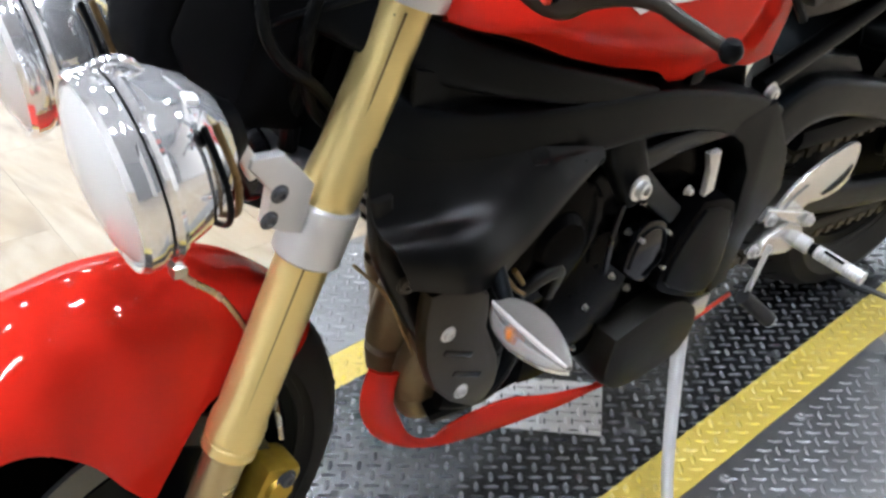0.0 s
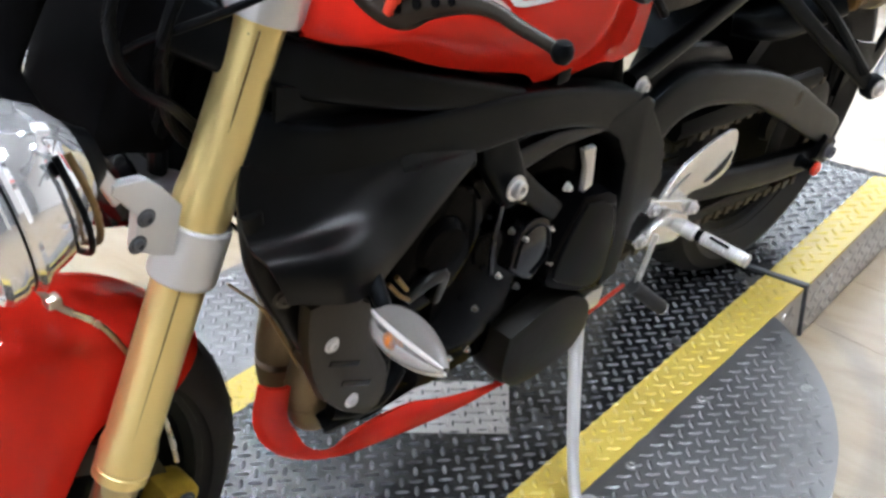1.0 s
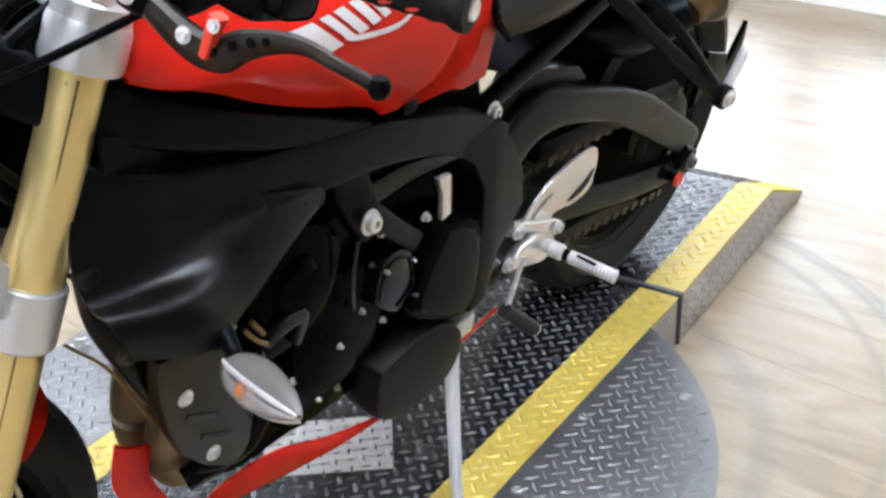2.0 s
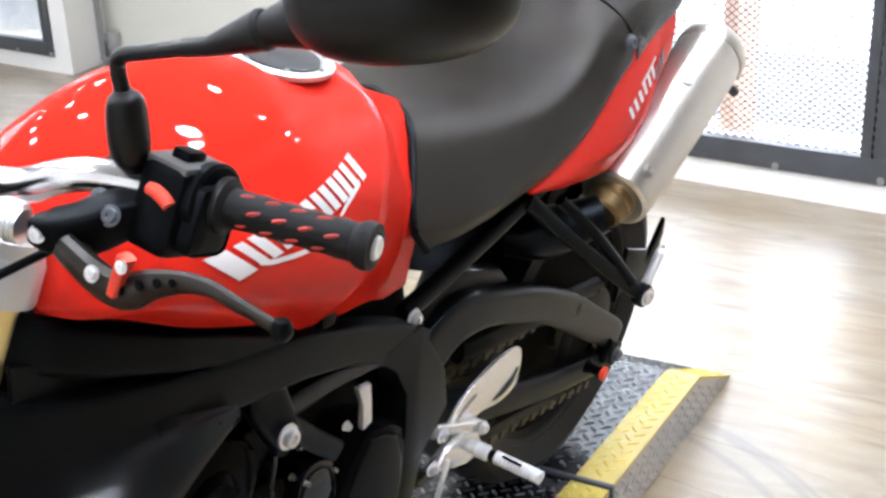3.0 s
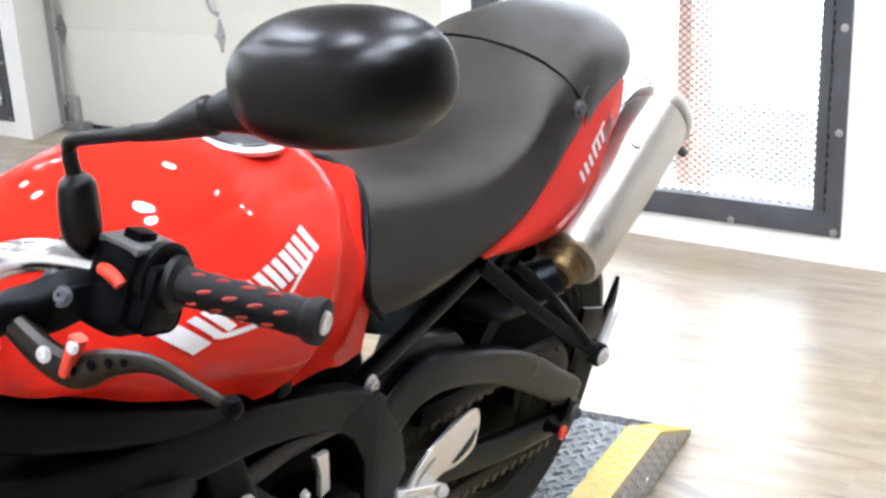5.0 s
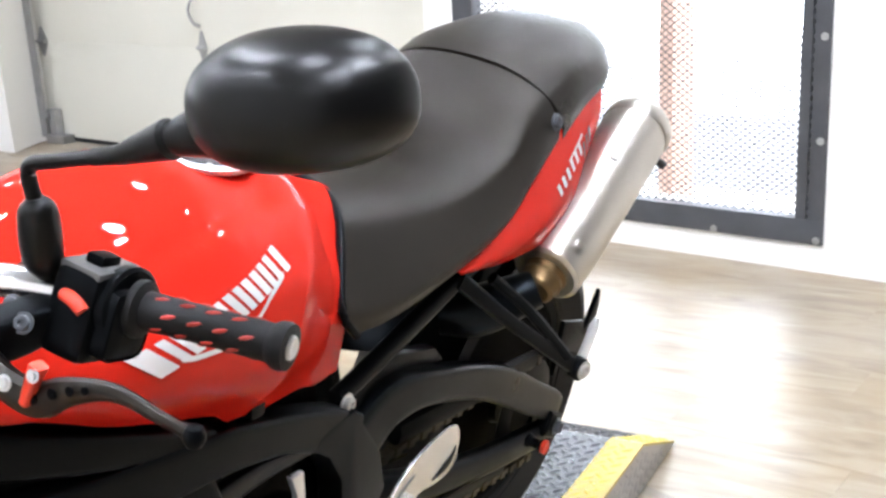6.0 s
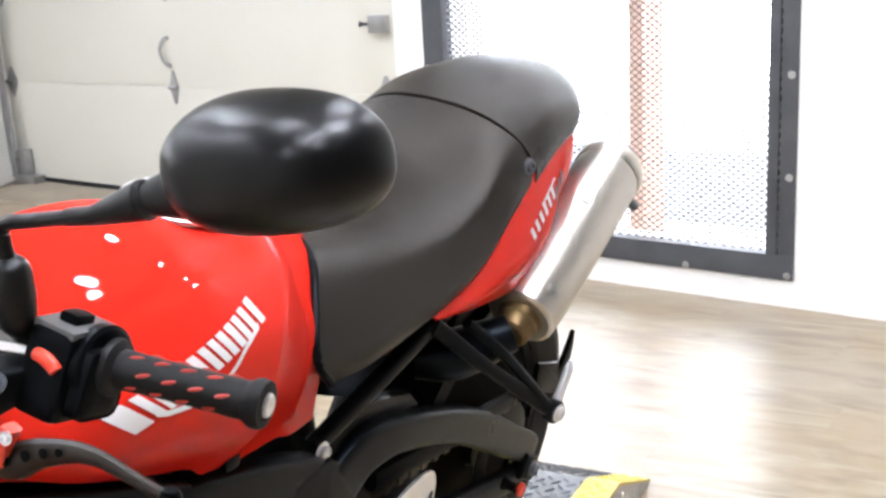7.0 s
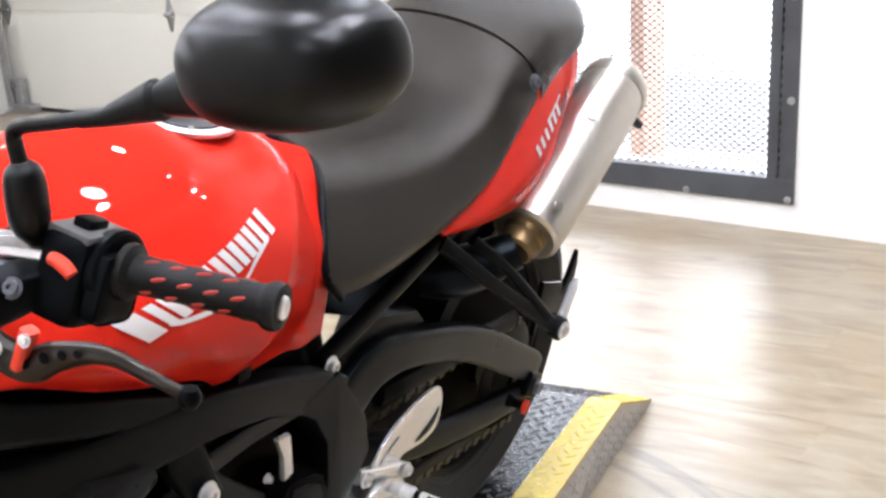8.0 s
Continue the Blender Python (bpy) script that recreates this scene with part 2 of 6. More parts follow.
def plate(outline, y0, y1, bevel=0.003, smooth=0, bm=None, m=None):
    """A plate with an outline of (x, z) points, from y0 to y1."""
    nb = bmesh.new()
    pts = outline
    if smooth:
        closed = spline(list(outline) + [outline[0]], smooth)[:-1]
        pts = [tuple(p) for p in closed]
    a = [nb.verts.new((x, y0, z)) for x, z in pts]
    b = [nb.verts.new((x, y1, z)) for x, z in pts]
    n = len(pts)
    fa, fb = nb.faces.new(a), nb.faces.new(b)
    for i in range(n):
        nb.faces.new((a[i], a[(i + 1) % n], b[(i + 1) % n], b[i]))
    bmesh.ops.recalc_face_normals(nb, faces=nb.faces)
    if bevel:
        edges = list({e for f in (fa, fb) for e in f.edges})
        bmesh.ops.bevel(nb, geom=edges, offset=bevel, segments=2, affect="EDGES", profile=0.6, clamp_overlap=True)
    if m:
        bmesh.ops.transform(nb, matrix=m, verts=nb.verts)
    return nb if bm is None else merge(bm, nb)


def bolt(name, p, d, r, h, mat, parent, label=""):
    """A cap-head screw with a hexagonal socket and a washer."""
    m = frame_to(p, d)
    prof = [(r * 1.45, 0), (r * 1.45, h * 0.18), (r * 1.02, h * 0.2), (r, h * 0.85), (r * 0.86, h), (r * 0.5, h), (r * 0.46, h * 0.55), (0, h * 0.5)]
    return part(name, lathe(prof, m, 14), mat, parent, label)


def beam(path, high, wide, bm=None, smooth=5, power=4.0, seg=20):
    """A bar of rounded rectangular section along a path; high is across the path in the upright plane, wide across y."""
    bm = bm or bmesh.new()
    hs = high if isinstance(high, (list, tuple)) else [high] * len(path)
    ws = wide if isinstance(wide, (list, tuple)) else [wide] * len(path)
    line = spline([(*p, h, w) for p, h, w in zip(path, hs, ws)], smooth) if len(path) > 2 else [np.array((*p, h, w), float) for p, h, w in zip(path, hs, ws)]
    rows = []
    for i, p in enumerate(line):
        d = Vector((line[min(i + 1, len(line) - 1)] - line[max(i - 1, 0)])[:3]).normalized()
        u = Vector((0, 1, 0)).cross(d).normalized() * -1
        v = d.cross(u).normalized()
        ring = []
        for k in range(seg):
            t = 2 * math.pi * (k + 0.5) / seg
            cu, sv = math.cos(t), math.sin(t)
            ring.append(Vector(p[:3]) + u * (p[3] / 2 * math.copysign(abs(cu) ** (2 / power), cu)) + v * (p[4] / 2 * math.copysign(abs(sv) ** (2 / power), sv)))
        rows.append(ring)
    vs = grid_faces(bm, rows, close_v=True)
    bm.faces.new(vs[0]), bm.faces.new(vs[-1])
    return bm


# ---- the room ----
def wall_box(x0, x1, y0, y1, z0, z1, bm=None, bevel=0.0):
    """A block in the far wall's frame."""
    return box((x1 - x0, y1 - y0, z1 - z0), WALL @ Matrix.Translation(((x0 + x1) / 2, (y0 + y1) / 2, (z0 + z1) / 2)), bevel, bm)


def structure(name, bm, mat, label, category="wall"):
    return thing(name, bm, mat, label, category, "structure")


WIN_Y0, WIN_Y1, WIN_Z0, WIN_Z1 = 0.094, 1.583, 0.096, 2.15
WIN2_Y0, WIN2_Y1 = 5.04, 6.60
WT = 0.42                              # thickness of the far wall
NICHE_Y0, NICHE_Y1, NICHE_Z = 1.735, 4.87, 2.75

far = wall_box(WX, WX + WT, ROOM_Y0, WIN_Y0, 0, CEIL)
wall_box(WX, WX + WT, WIN_Y0, WIN_Y1, 0, WIN_Z0, far)
wall_box(WX, WX + WT, WIN_Y0, WIN_Y1, WIN_Z1, CEIL, far)
wall_box(WX, WX + WT, WIN_Y1, NICHE_Y0, 0, CEIL, far)
wall_box(WX, WX + WT, NICHE_Y0, NICHE_Y1, NICHE_Z, CEIL, far)
wall_box(WX, WX + WT, WIN2_Y0, WIN2_Y1, 0, WIN_Z0, far)
wall_box(WX, WX + WT, WIN2_Y0, WIN2_Y1, WIN_Z1, CEIL, far)
wall_box(WX, WX + WT, WIN2_Y1, ROOM_Y1, 0, CEIL, far)
# pier between the door and the second window, its reveal splayed towards the door
pier = [(WX, NICHE_Y1), (WX, WIN2_Y0), (WX + WT, WIN2_Y0 + 0.02), (WX + WT, 5.10), (DX, 5.085)]
lo = [far.verts.new(WALL @ Vector((x, y, 0))) for x, y in pier]
hi = [far.verts.new(WALL @ Vector((x, y, CEIL))) for x, y in pier]
far.faces.new(lo), far.faces.new(hi)
for i in range(5):
    far.faces.new((lo[i], lo[(i + 1) % 5], hi[(i + 1) % 5], hi[i]))
structure("wall_east", far, PAINT, "white painted wall with window openings and door niche")

structure("wall_west", wall_box(ROOM_X - 0.2, ROOM_X, ROOM_Y0 - 0.2, ROOM_Y1 + 0.2, 0, CEIL), WHITE_WALL, "plain white painted workshop wall")
# unseen wall; its darkness only shapes the reflections on the bike
structure("wall_south", wall_box(ROOM_X, WX + WT, ROOM_Y0 - 0.2, ROOM_Y0, 0, CEIL), GREY_WALL, "plain unseen wall, dark to keep reflections in black parts low")
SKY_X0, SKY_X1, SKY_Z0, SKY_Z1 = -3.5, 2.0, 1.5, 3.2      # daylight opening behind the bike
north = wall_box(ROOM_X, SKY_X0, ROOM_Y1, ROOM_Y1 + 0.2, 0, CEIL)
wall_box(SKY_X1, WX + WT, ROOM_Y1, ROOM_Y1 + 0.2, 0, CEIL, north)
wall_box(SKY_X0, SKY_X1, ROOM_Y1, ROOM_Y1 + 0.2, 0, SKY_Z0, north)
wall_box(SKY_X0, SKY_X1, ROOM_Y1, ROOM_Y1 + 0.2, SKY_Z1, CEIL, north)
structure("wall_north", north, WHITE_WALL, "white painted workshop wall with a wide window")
structure("ceiling", wall_box(ROOM_X - 0.2, WX + WT, ROOM_Y0 - 0.2, ROOM_Y1 + 0.2, CEIL, CEIL + 0.15), CEILING, "flat grey painted workshop ceiling", "ceiling")


def floor_material():
    m = material("oak_vinyl", (0.50, 0.42, 0.31), 0.36, 0, 0.2, 3, 0.04, 300, rough_var=0.05, spec=0.95)
    n, l = nodes_of(m)
    b = n["Principled BSDF"]
    info = n.new("ShaderNodeObjectInfo")
    geo = n.new("ShaderNodeNewGeometry")
    co = n.new("ShaderNodeTexCoord")
    mp = n.new("ShaderNodeMapping")
    mp.inputs["Rotation"].default_value[2] = radians(8.9)
    mp.inputs["Scale"].default_value = (7.5, 1.7, 1)
    l.new(geo.outputs["Position"], mp.inputs["Vector"])
    grain = n.new("ShaderNodeTexNoise")
    grain.inputs["Scale"].default_value, grain.inputs["Detail"].default_value, grain.inputs["Distortion"].default_value = 1.6, 9, 1.6
    shift = n.new("ShaderNodeVectorMath")
    shift.operation = "MULTIPLY_ADD"
    rnd = n.new("ShaderNodeCombineXYZ")
    tone = n.new("ShaderNodeMath")
    tone.operation = "ADD"
    l.new(info.outputs["Random"], tone.inputs[0])
    l.new(geo.outputs["Random Per Island"], tone.inputs[1])
    l.new(tone.outputs[0], rnd.inputs[1])
    shift.inputs[1].default_value = (37, 37, 37)
    l.new(rnd.outputs[0], shift.inputs[0])
    l.new(mp.outputs[0], shift.inputs[2])
    l.new(shift.outputs[0], grain.inputs["Vector"])
    ramp = n.new("ShaderNodeValToRGB")
    ramp.color_ramp.elements[0].position, ramp.color_ramp.elements[0].color = 0.29, (0.190, 0.140, 0.086, 1)
    ramp.color_ramp.elements[1].position, ramp.color_ramp.elements[1].color = 0.73, (0.355, 0.300, 0.220, 1)
    e = ramp.color_ramp.elements.new(0.5)
    e.color = (0.287, 0.227, 0.149, 1)
    l.new(grain.outputs["Fac"], ramp.inputs[0])
    # scuffs and grey grime at a larger scale
    dirt = n.new("ShaderNodeTexNoise")
    dirt.inputs["Scale"].default_value, dirt.inputs["Detail"].default_value = 1.3, 7
    l.new(geo.outputs["Position"], dirt.inputs["Vector"])
    mx = n.new("ShaderNodeMix")
    mx.data_type = "RGBA"
    k = n.new("ShaderNodeMapRange")
    k.inputs[1].default_value, k.inputs[2].default_value, k.inputs[4].default_value = 0.52, 0.75, 0.34
    l.new(dirt.outputs["Fac"], k.inputs[0])
    l.new(k.outputs[0], mx.inputs[0])
    # warm brown blotches between
    blot = n.new("ShaderNodeTexNoise")
    blot.inputs["Scale"].default_value, blot.inputs["Detail"].default_value, blot.inputs["Distortion"].default_value = 3.1, 5, 0.6
    l.new(geo.outputs["Position"], blot.inputs["Vector"])
    kb = n.new("ShaderNodeMapRange")
    kb.inputs[1].default_value, kb.inputs[2].default_value, kb.inputs[4].default_value = 0.46, 0.70, 0.75
    l.new(blot.outputs["Fac"], kb.inputs[0])
    warm = n.new("ShaderNodeMix")
    warm.data_type = "RGBA"
    l.new(kb.outputs[0], warm.inputs[0])
    l.new(ramp.outputs[0], warm.inputs[6])
    warm.inputs[7].default_value = (0.282, 0.198, 0.104, 1)
    l.new(warm.outputs[2], mx.inputs[6])
    mx.inputs[7].default_value = (0.385, 0.355, 0.305, 1)
    # faint tyre arcs, left by wheels turning in front of the ramp
    last = mx.outputs[2]
    for cx, cy, rad, wid in ((0.45, -0.02, 0.741, 0.016), (0.45, -0.02, 0.677, 0.014), (0.43, -0.02, 0.775, 0.010), (0.30, -0.05, 0.50, 0.03)):
        dist = n.new("ShaderNodeVectorMath")
        dist.operation = "DISTANCE"
        flatp = n.new("ShaderNodeVectorMath")
        flatp.operation = "MULTIPLY"
        flatp.inputs[1].default_value = (1, 1, 0)
        l.new(geo.outputs["Position"], flatp.inputs[0])
        l.new(flatp.outputs[0], dist.inputs[0])
        dist.inputs[1].default_value = (cx, cy, 0)
        off = n.new("ShaderNodeMath")
        off.operation = "SUBTRACT"
        l.new(dist.outputs["Value"], off.inputs[0])
        off.inputs[1].default_value = rad
        ab = n.new("ShaderNodeMath")
        ab.operation = "ABSOLUTE"
        l.new(off.outputs[0], ab.inputs[0])
        fade = n.new("ShaderNodeMapRange")
        fade.inputs[1].default_value, fade.inputs[2].default_value, fade.inputs[3].default_value, fade.inputs[4].default_value = wid * 0.3, wid, 1.0, 0.0
        l.new(ab.outputs[0], fade.inputs[0])
        brk = n.new("ShaderNodeMath")
        brk.operation = "MULTIPLY"
        l.new(fade.outputs[0], brk.inputs[0])
        rag = n.new("ShaderNodeMapRange")
        rag.inputs[1].default_value, rag.inputs[2].default_value, rag.inputs[4].default_value = 0.38, 0.60, 0.50
        l.new(dirt.outputs["Fac"], rag.inputs[0])
        l.new(rag.outputs[0], brk.inputs[1])
        mm = n.new("ShaderNodeMix")
        mm.data_type = "RGBA"
        l.new(brk.outputs[0], mm.inputs[0])
        l.new(last, mm.inputs[6])
        mm.inputs[7].default_value = (0.13, 0.12, 0.11, 1)
        last = mm.outputs[2]
    l.new(last, b.inputs["Base Color"])
    return m


FLOOR = floor_material()
base = wall_box(ROOM_X - 0.2, DX + 0.6, ROOM_Y0 - 0.2, ROOM_Y1 + 0.2, -0.12, -0.006)
floor = structure("floor", base, FLOOR, "worn oak-look plank floor with tyre scuffs", "floor")

# ---- windows ----


def strand_mesh(y0, y1, z0, z1, pitch, rise, r, x):
    """Expanded steel: zigzag strands that meet in diamonds."""
    bm = bmesh.new()
    rows = int((z1 - z0) / rise)
    cols = int((y1 - y0) / (pitch / 2))
    for i in range(rows):
        zc = z0 + (i + 0.5) * rise
        sign = 1 if i % 2 else -1
        pts = []
        for j in range(cols + 1):
            up = sign * (1 if j % 2 else -1)
            pts.append((y0 + j * (y1 - y0) / cols, zc + up * rise * 0.5))
        lower = [bm.verts.new(WALL @ Vector((x, y, z - r))) for y, z in pts]
        upper = [bm.verts.new(WALL @ Vector((x, y, z + r))) for y, z in pts]
        deep = [bm.verts.new(WALL @ Vector((x + 2 * r, y, z))) for y, z in pts]
        for j in range(cols):
            bm.faces.new((lower[j], lower[j + 1], upper[j + 1], upper[j]))
            bm.faces.new((upper[j], upper[j + 1], deep[j + 1], deep[j]))
            bm.faces.new((deep[j], deep[j + 1], lower[j + 1], lower[j]))
    return bm


PANE = glass("window_glass")


def window(name, y0, y1, label):
    w = tagged(new(name), label, "window", "", "structure")
    fw = 0.095
    x0, x1 = WX - 0.012, WX + 0.05
    for nm, a, b, c, d in (("sill_rail", y0, y1, WIN_Z0, WIN_Z0 + 0.085), ("head_rail", y0, y1, WIN_Z1 - 0.085, WIN_Z1),
                           ("stile", y0, y0 + 0.052, WIN_Z0 + 0.085, WIN_Z1 - 0.085), ("stile", y0 + 0.059, y0 + fw, WIN_Z0 + 0.085, WIN_Z1 - 0.085), ("stile", y1 - fw, y1, WIN_Z0 + 0.085, WIN_Z1 - 0.085)):
        part(nm, wall_box(x0, x1, a, b, c, d, None, 0.003), IRON, w)
    for k in range(62):
        z = WIN_Z0 + 0.10 + k * 0.0305
        part("slot_bridge", wall_box(x0 + 0.004, x1 - 0.01, y0 + 0.0515, y0 + 0.0595, z, z + 0.012), IRON, w)
    for z in [0.112 + 0.335 * k for k in range(7)]:
        for y in (y0 + 0.02, y1 - 0.018):
            bolt("bolt", WALL @ Vector((x0, y, z)), WALL.to_3x3() @ Vector((-1, 0, 0)), 0.009, 0.008, ZINC, w)
    for k in range(1, 4):
        for z in (WIN_Z0 + 0.012, WIN_Z1 - 0.012):
            bolt("bolt", WALL @ Vector((x0, y0 + 0.02 + k * (y1 - y0 - 0.04) / 4, z)), WALL.to_3x3() @ Vector((-1, 0, 0)), 0.009, 0.008, ZINC, w)
    part("mesh_guard", strand_mesh(y0 + fw - 0.006, y1 - fw + 0.006, WIN_Z0 + 0.08, WIN_Z1 - 0.08, 0.033, 0.0125, 0.0024, WX + 0.02), IRON, w, "dark expanded steel mesh")
    pane = part("pane", wall_box(WX + 0.30, WX + 0.306, y0, y1, WIN_Z0, WIN_Z1), PANE, w)
    pane.visible_shadow = False
    return w


window("window_1", WIN_Y0, WIN_Y1, "tall steel-framed window behind bolted expanded metal guard")
window("window_2", WIN2_Y0, WIN2_Y1, "dark steel-framed window with mesh guard beside the pier")

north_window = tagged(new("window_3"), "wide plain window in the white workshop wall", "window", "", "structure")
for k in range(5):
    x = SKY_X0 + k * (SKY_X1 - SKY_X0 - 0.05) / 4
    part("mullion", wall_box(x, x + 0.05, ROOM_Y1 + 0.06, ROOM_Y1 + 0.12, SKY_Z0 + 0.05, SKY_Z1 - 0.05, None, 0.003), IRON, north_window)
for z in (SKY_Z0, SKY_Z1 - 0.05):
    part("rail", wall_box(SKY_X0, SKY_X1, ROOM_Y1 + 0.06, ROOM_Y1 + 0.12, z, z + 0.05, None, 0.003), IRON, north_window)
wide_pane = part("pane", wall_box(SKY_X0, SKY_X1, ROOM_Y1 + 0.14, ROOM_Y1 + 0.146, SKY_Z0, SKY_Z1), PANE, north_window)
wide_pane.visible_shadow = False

# ---- overhead door in its niche ----
door = tagged(new("door_1"), "cream sectional overhead garage door, closed", "garage door", "", "structure")
D_Y0, D_Y1 = 1.95, 5.06
edges_z = [0.03, 0.605, 1.137, 1.67, 2.2, 2.74]
for k in range(5):
    part("door_panel", wall_box(DX, DX + 0.045, D_Y0, D_Y1, edges_z[k], edges_z[k + 1] - 0.0005, None, 0.004), DOOR_PAINT, door)
part("door_back", wall_box(DX + 0.046, DX + 0.05, D_Y0, D_Y1, 0.03, 2.74), IRON, door)
part("bottom_seal", wall_box(DX - 0.004, DX + 0.04, D_Y0, D_Y1, 0.006, 0.032, None, 0.006), RUBBER, door, "black rubber bottom seal")


def hinge(y, z, end=False):
    """A pressed hinge: two pointed leaves and a knuckle."""
    tall, wide = 0.088, 0.034 if not end else 0.05
    out = [(y - wide, z - 0.012), (y - wide * 0.75, z - 0.03), (y - 0.008, z - tall), (y + 0.008, z - tall), (y + wide * 0.75, z - 0.03), (y + wide, z - 0.012),
           (y + wide, z + 0.012), (y + wide * 0.75, z + 0.03), (y + 0.008, z + tall), (y - 0.008, z + tall), (y - wide * 0.75, z + 0.03), (y - wide, z + 0.012)]
    bm = plate(out, 0, -0.004, 0.001, m=WALL @ Matrix.Translation((DX - 0.001, 0, 0)) @ Matrix(((0, 1, 0, 0), (1, 0, 0, 0), (0, 0, 1, 0), (0, 0, 0, 1))))
    h = part("hinge", bm, ZINC, door, "galvanised strap hinge")
    part("knuckle", tube([WALL @ Vector((DX - 0.014, y - wide * 0.9, z)), WALL @ Vector((DX - 0.014, y + wide * 0.9, z))], 0.010, 10), ZINC, h)
    return h


for z in (0.605, 1.137, 1.67, 2.2):
    for y in (2.10, 3.54, 5.0):
        hinge(y, z, y != 3.54)
pull = [(DX - 0.004, 3.545, 0.865), (DX - 0.03, 3.56, 0.855), (DX - 0.045, 3.575, 0.80), (DX - 0.035, 3.56, 0.74), (DX - 0.004, 3.545, 0.715)]
part("pull_handle", tube([WALL @ Vector(p) for p in pull], [0.011, 0.009, 0.0085, 0.009, 0.011], 10), ZINC, door, "curved steel pull handle")
lock = part("slide_lock", wall_box(DX - 0.035, DX, 2.06, 2.16, 0.885, 0.965, None, 0.004), ZINC, door, "galvanised slide lock box")
part("lock_knob", tube([WALL @ Vector((DX - 0.02, 2.16, 0.925)), WALL @ Vector((DX - 0.02, 2.20, 0.925)), WALL @ Vector((DX - 0.02, 2.215, 0.925))], [0.008, 0.008, 0.014], 10), IRON, lock)

track = tagged(new("door_track"), "galvanised steel roller track beside the door", "door track", "", "structure")
part("channel", wall_box(DX - 0.075, DX - 0.069, 5.00, 5.06, 0.03, 2.7), ZINC, track)
part("channel", wall_box(DX - 0.069, DX - 0.02, 5.056, 5.062, 0.03, 2.7), ZINC, track)
part("channel", wall_box(DX - 0.075, DX - 0.07, 4.98, 5.0, 0.03, 2.7), ZINC, track)
part("foot_bracket", wall_box(DX - 0.06, DX - 0.01, 4.90, 4.985, 0.0, 0.20, None, 0.003), ZINC, track)
part("foot_bracket", wall_box(DX - 0.09, DX - 0.01, 4.80, 4.98, 0.0, 0.05, None, 0.004), ZINC, track)
part("roller", tube([WALL @ Vector((DX - 0.05, 5.03, 0.16)), WALL @ Vector((DX - 0.05, 4.95, 0.16))], 0.022, 14), ZINC, track)
structure("threshold", wall_box(WX - 0.05, DX + 0.3, NICHE_Y0, 4.86, -0.005, 0.004, None, 0.001), material("worn_concrete", (0.34, 0.29, 0.22), 0.6, 0, 0.35, 6, 0.3, 90), "brown worn concrete door threshold", "threshold")
structure("window_catch", wall_box(WX - 0.03, WX - 0.012, 1.33, 1.45, 1.12, 1.17, None, 0.004), IRON, "dark steel catch on the window frame", "catch")

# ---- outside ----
# glowing board in place of a lit yard; it also lights the room
structure("backdrop", wall_box(WX + 7.0, WX + 7.1, -16, 18, -0.5, 9), OUTSIDE, "glowing board standing in for blown-out daylight beyond the windows", "backdrop")
# the building's glare is emission in its material
structure("backdrop_2", wall_box(WX + 6.8, WX + 6.9, 5.77, 17, -0.5, 9), glow("building_glare_glow", (0.95, 0.97, 1.0), 1.15), "pale building beyond the yard, its glare put in as glow", "backdrop")
# added glowing board outside the unseen north window, brightens floor and plate
structure("backdrop_3", wall_box(-9, 9, ROOM_Y1 + 4.0, ROOM_Y1 + 4.1, -0.5, 9), glow("north_fill_glow", (0.93, 0.97, 1.0), 2.7), "glowing board standing in for daylight beyond the wide window", "backdrop")
# building's shadow on the ground, painted as a darker strip
structure("ground", wall_box(WX + WT, WX + 2.7, -16, 18, -0.2, -0.02), material("shade_toned_ground", (0.42, 0.42, 0.42), 0.8, 0, 0.1, 3, 0.1, 40), "concrete strip outside along the wall, the building's shade in its colour", "ground")
# sunlit part of the same ground, painted lighter
structure("yard", wall_box(WX + 2.7, WX + 7.0, -16, 18, -0.2, -0.02), material("sunlit_toned_yard", (0.82, 0.82, 0.80), 0.8, 0, 0.06, 3, 0.1, 40), "yard with sunlit brightness in its colour", "ground")
thing("brick_pier", wall_box(WX + 0.60, WX + 0.80, 0.940, 1.002, -0.02, 2.6, None, 0.004), BRICK, "orange brick pier outside the window", "pier")

# ---- ceiling lamps (most seen as points of light in the paint, three added as fill) ----
LAMP = glow("lamp_diffuser", (0.90, 0.97, 1.10), 245)


def downlight(x, y):
    d = tagged(new("ceiling_lamp"), "small round white ceiling spotlight, lit", "lamp", "ceiling lamps")
    d.matrix_world = pose(x, y, CEIL)
    part("housing", lathe([(0.115, 0), (0.115, -0.05), (0.104, -0.055), (0.104, -0.01), (0, -0.01)], Matrix(), 24), PAINT, d)
    part("diffuser", lathe([(0.098, -0.03), (0.07, -0.04), (0, -0.043)], Matrix(), 24), LAMP, d, "glowing lamp diffuser")


# added fill: the two at x -3.05 (west wall, mudguard) and (1.75, 3.20) (plate)
LAMPS = ((-3.05, -1.50), (-3.05, 0.60), (-1.25, -1.45), (-0.50, -1.45), (0.40, -1.27), (0.31, -1.56), (2.10, -1.20), (-1.35, -2.20), (-0.30, -0.30), (1.60, -0.30), (-1.25, 0.85), (0.10, 1.00),
         (-2.50, 2.00), (-0.60, 2.00), (1.30, 2.00), (-2.50, 4.30), (-0.60, 4.30), (1.30, 4.30), (1.75, 3.20), (-1.55, 3.15), (0.35, 3.15))
for x, y in LAMPS:
    downlight(x, y)


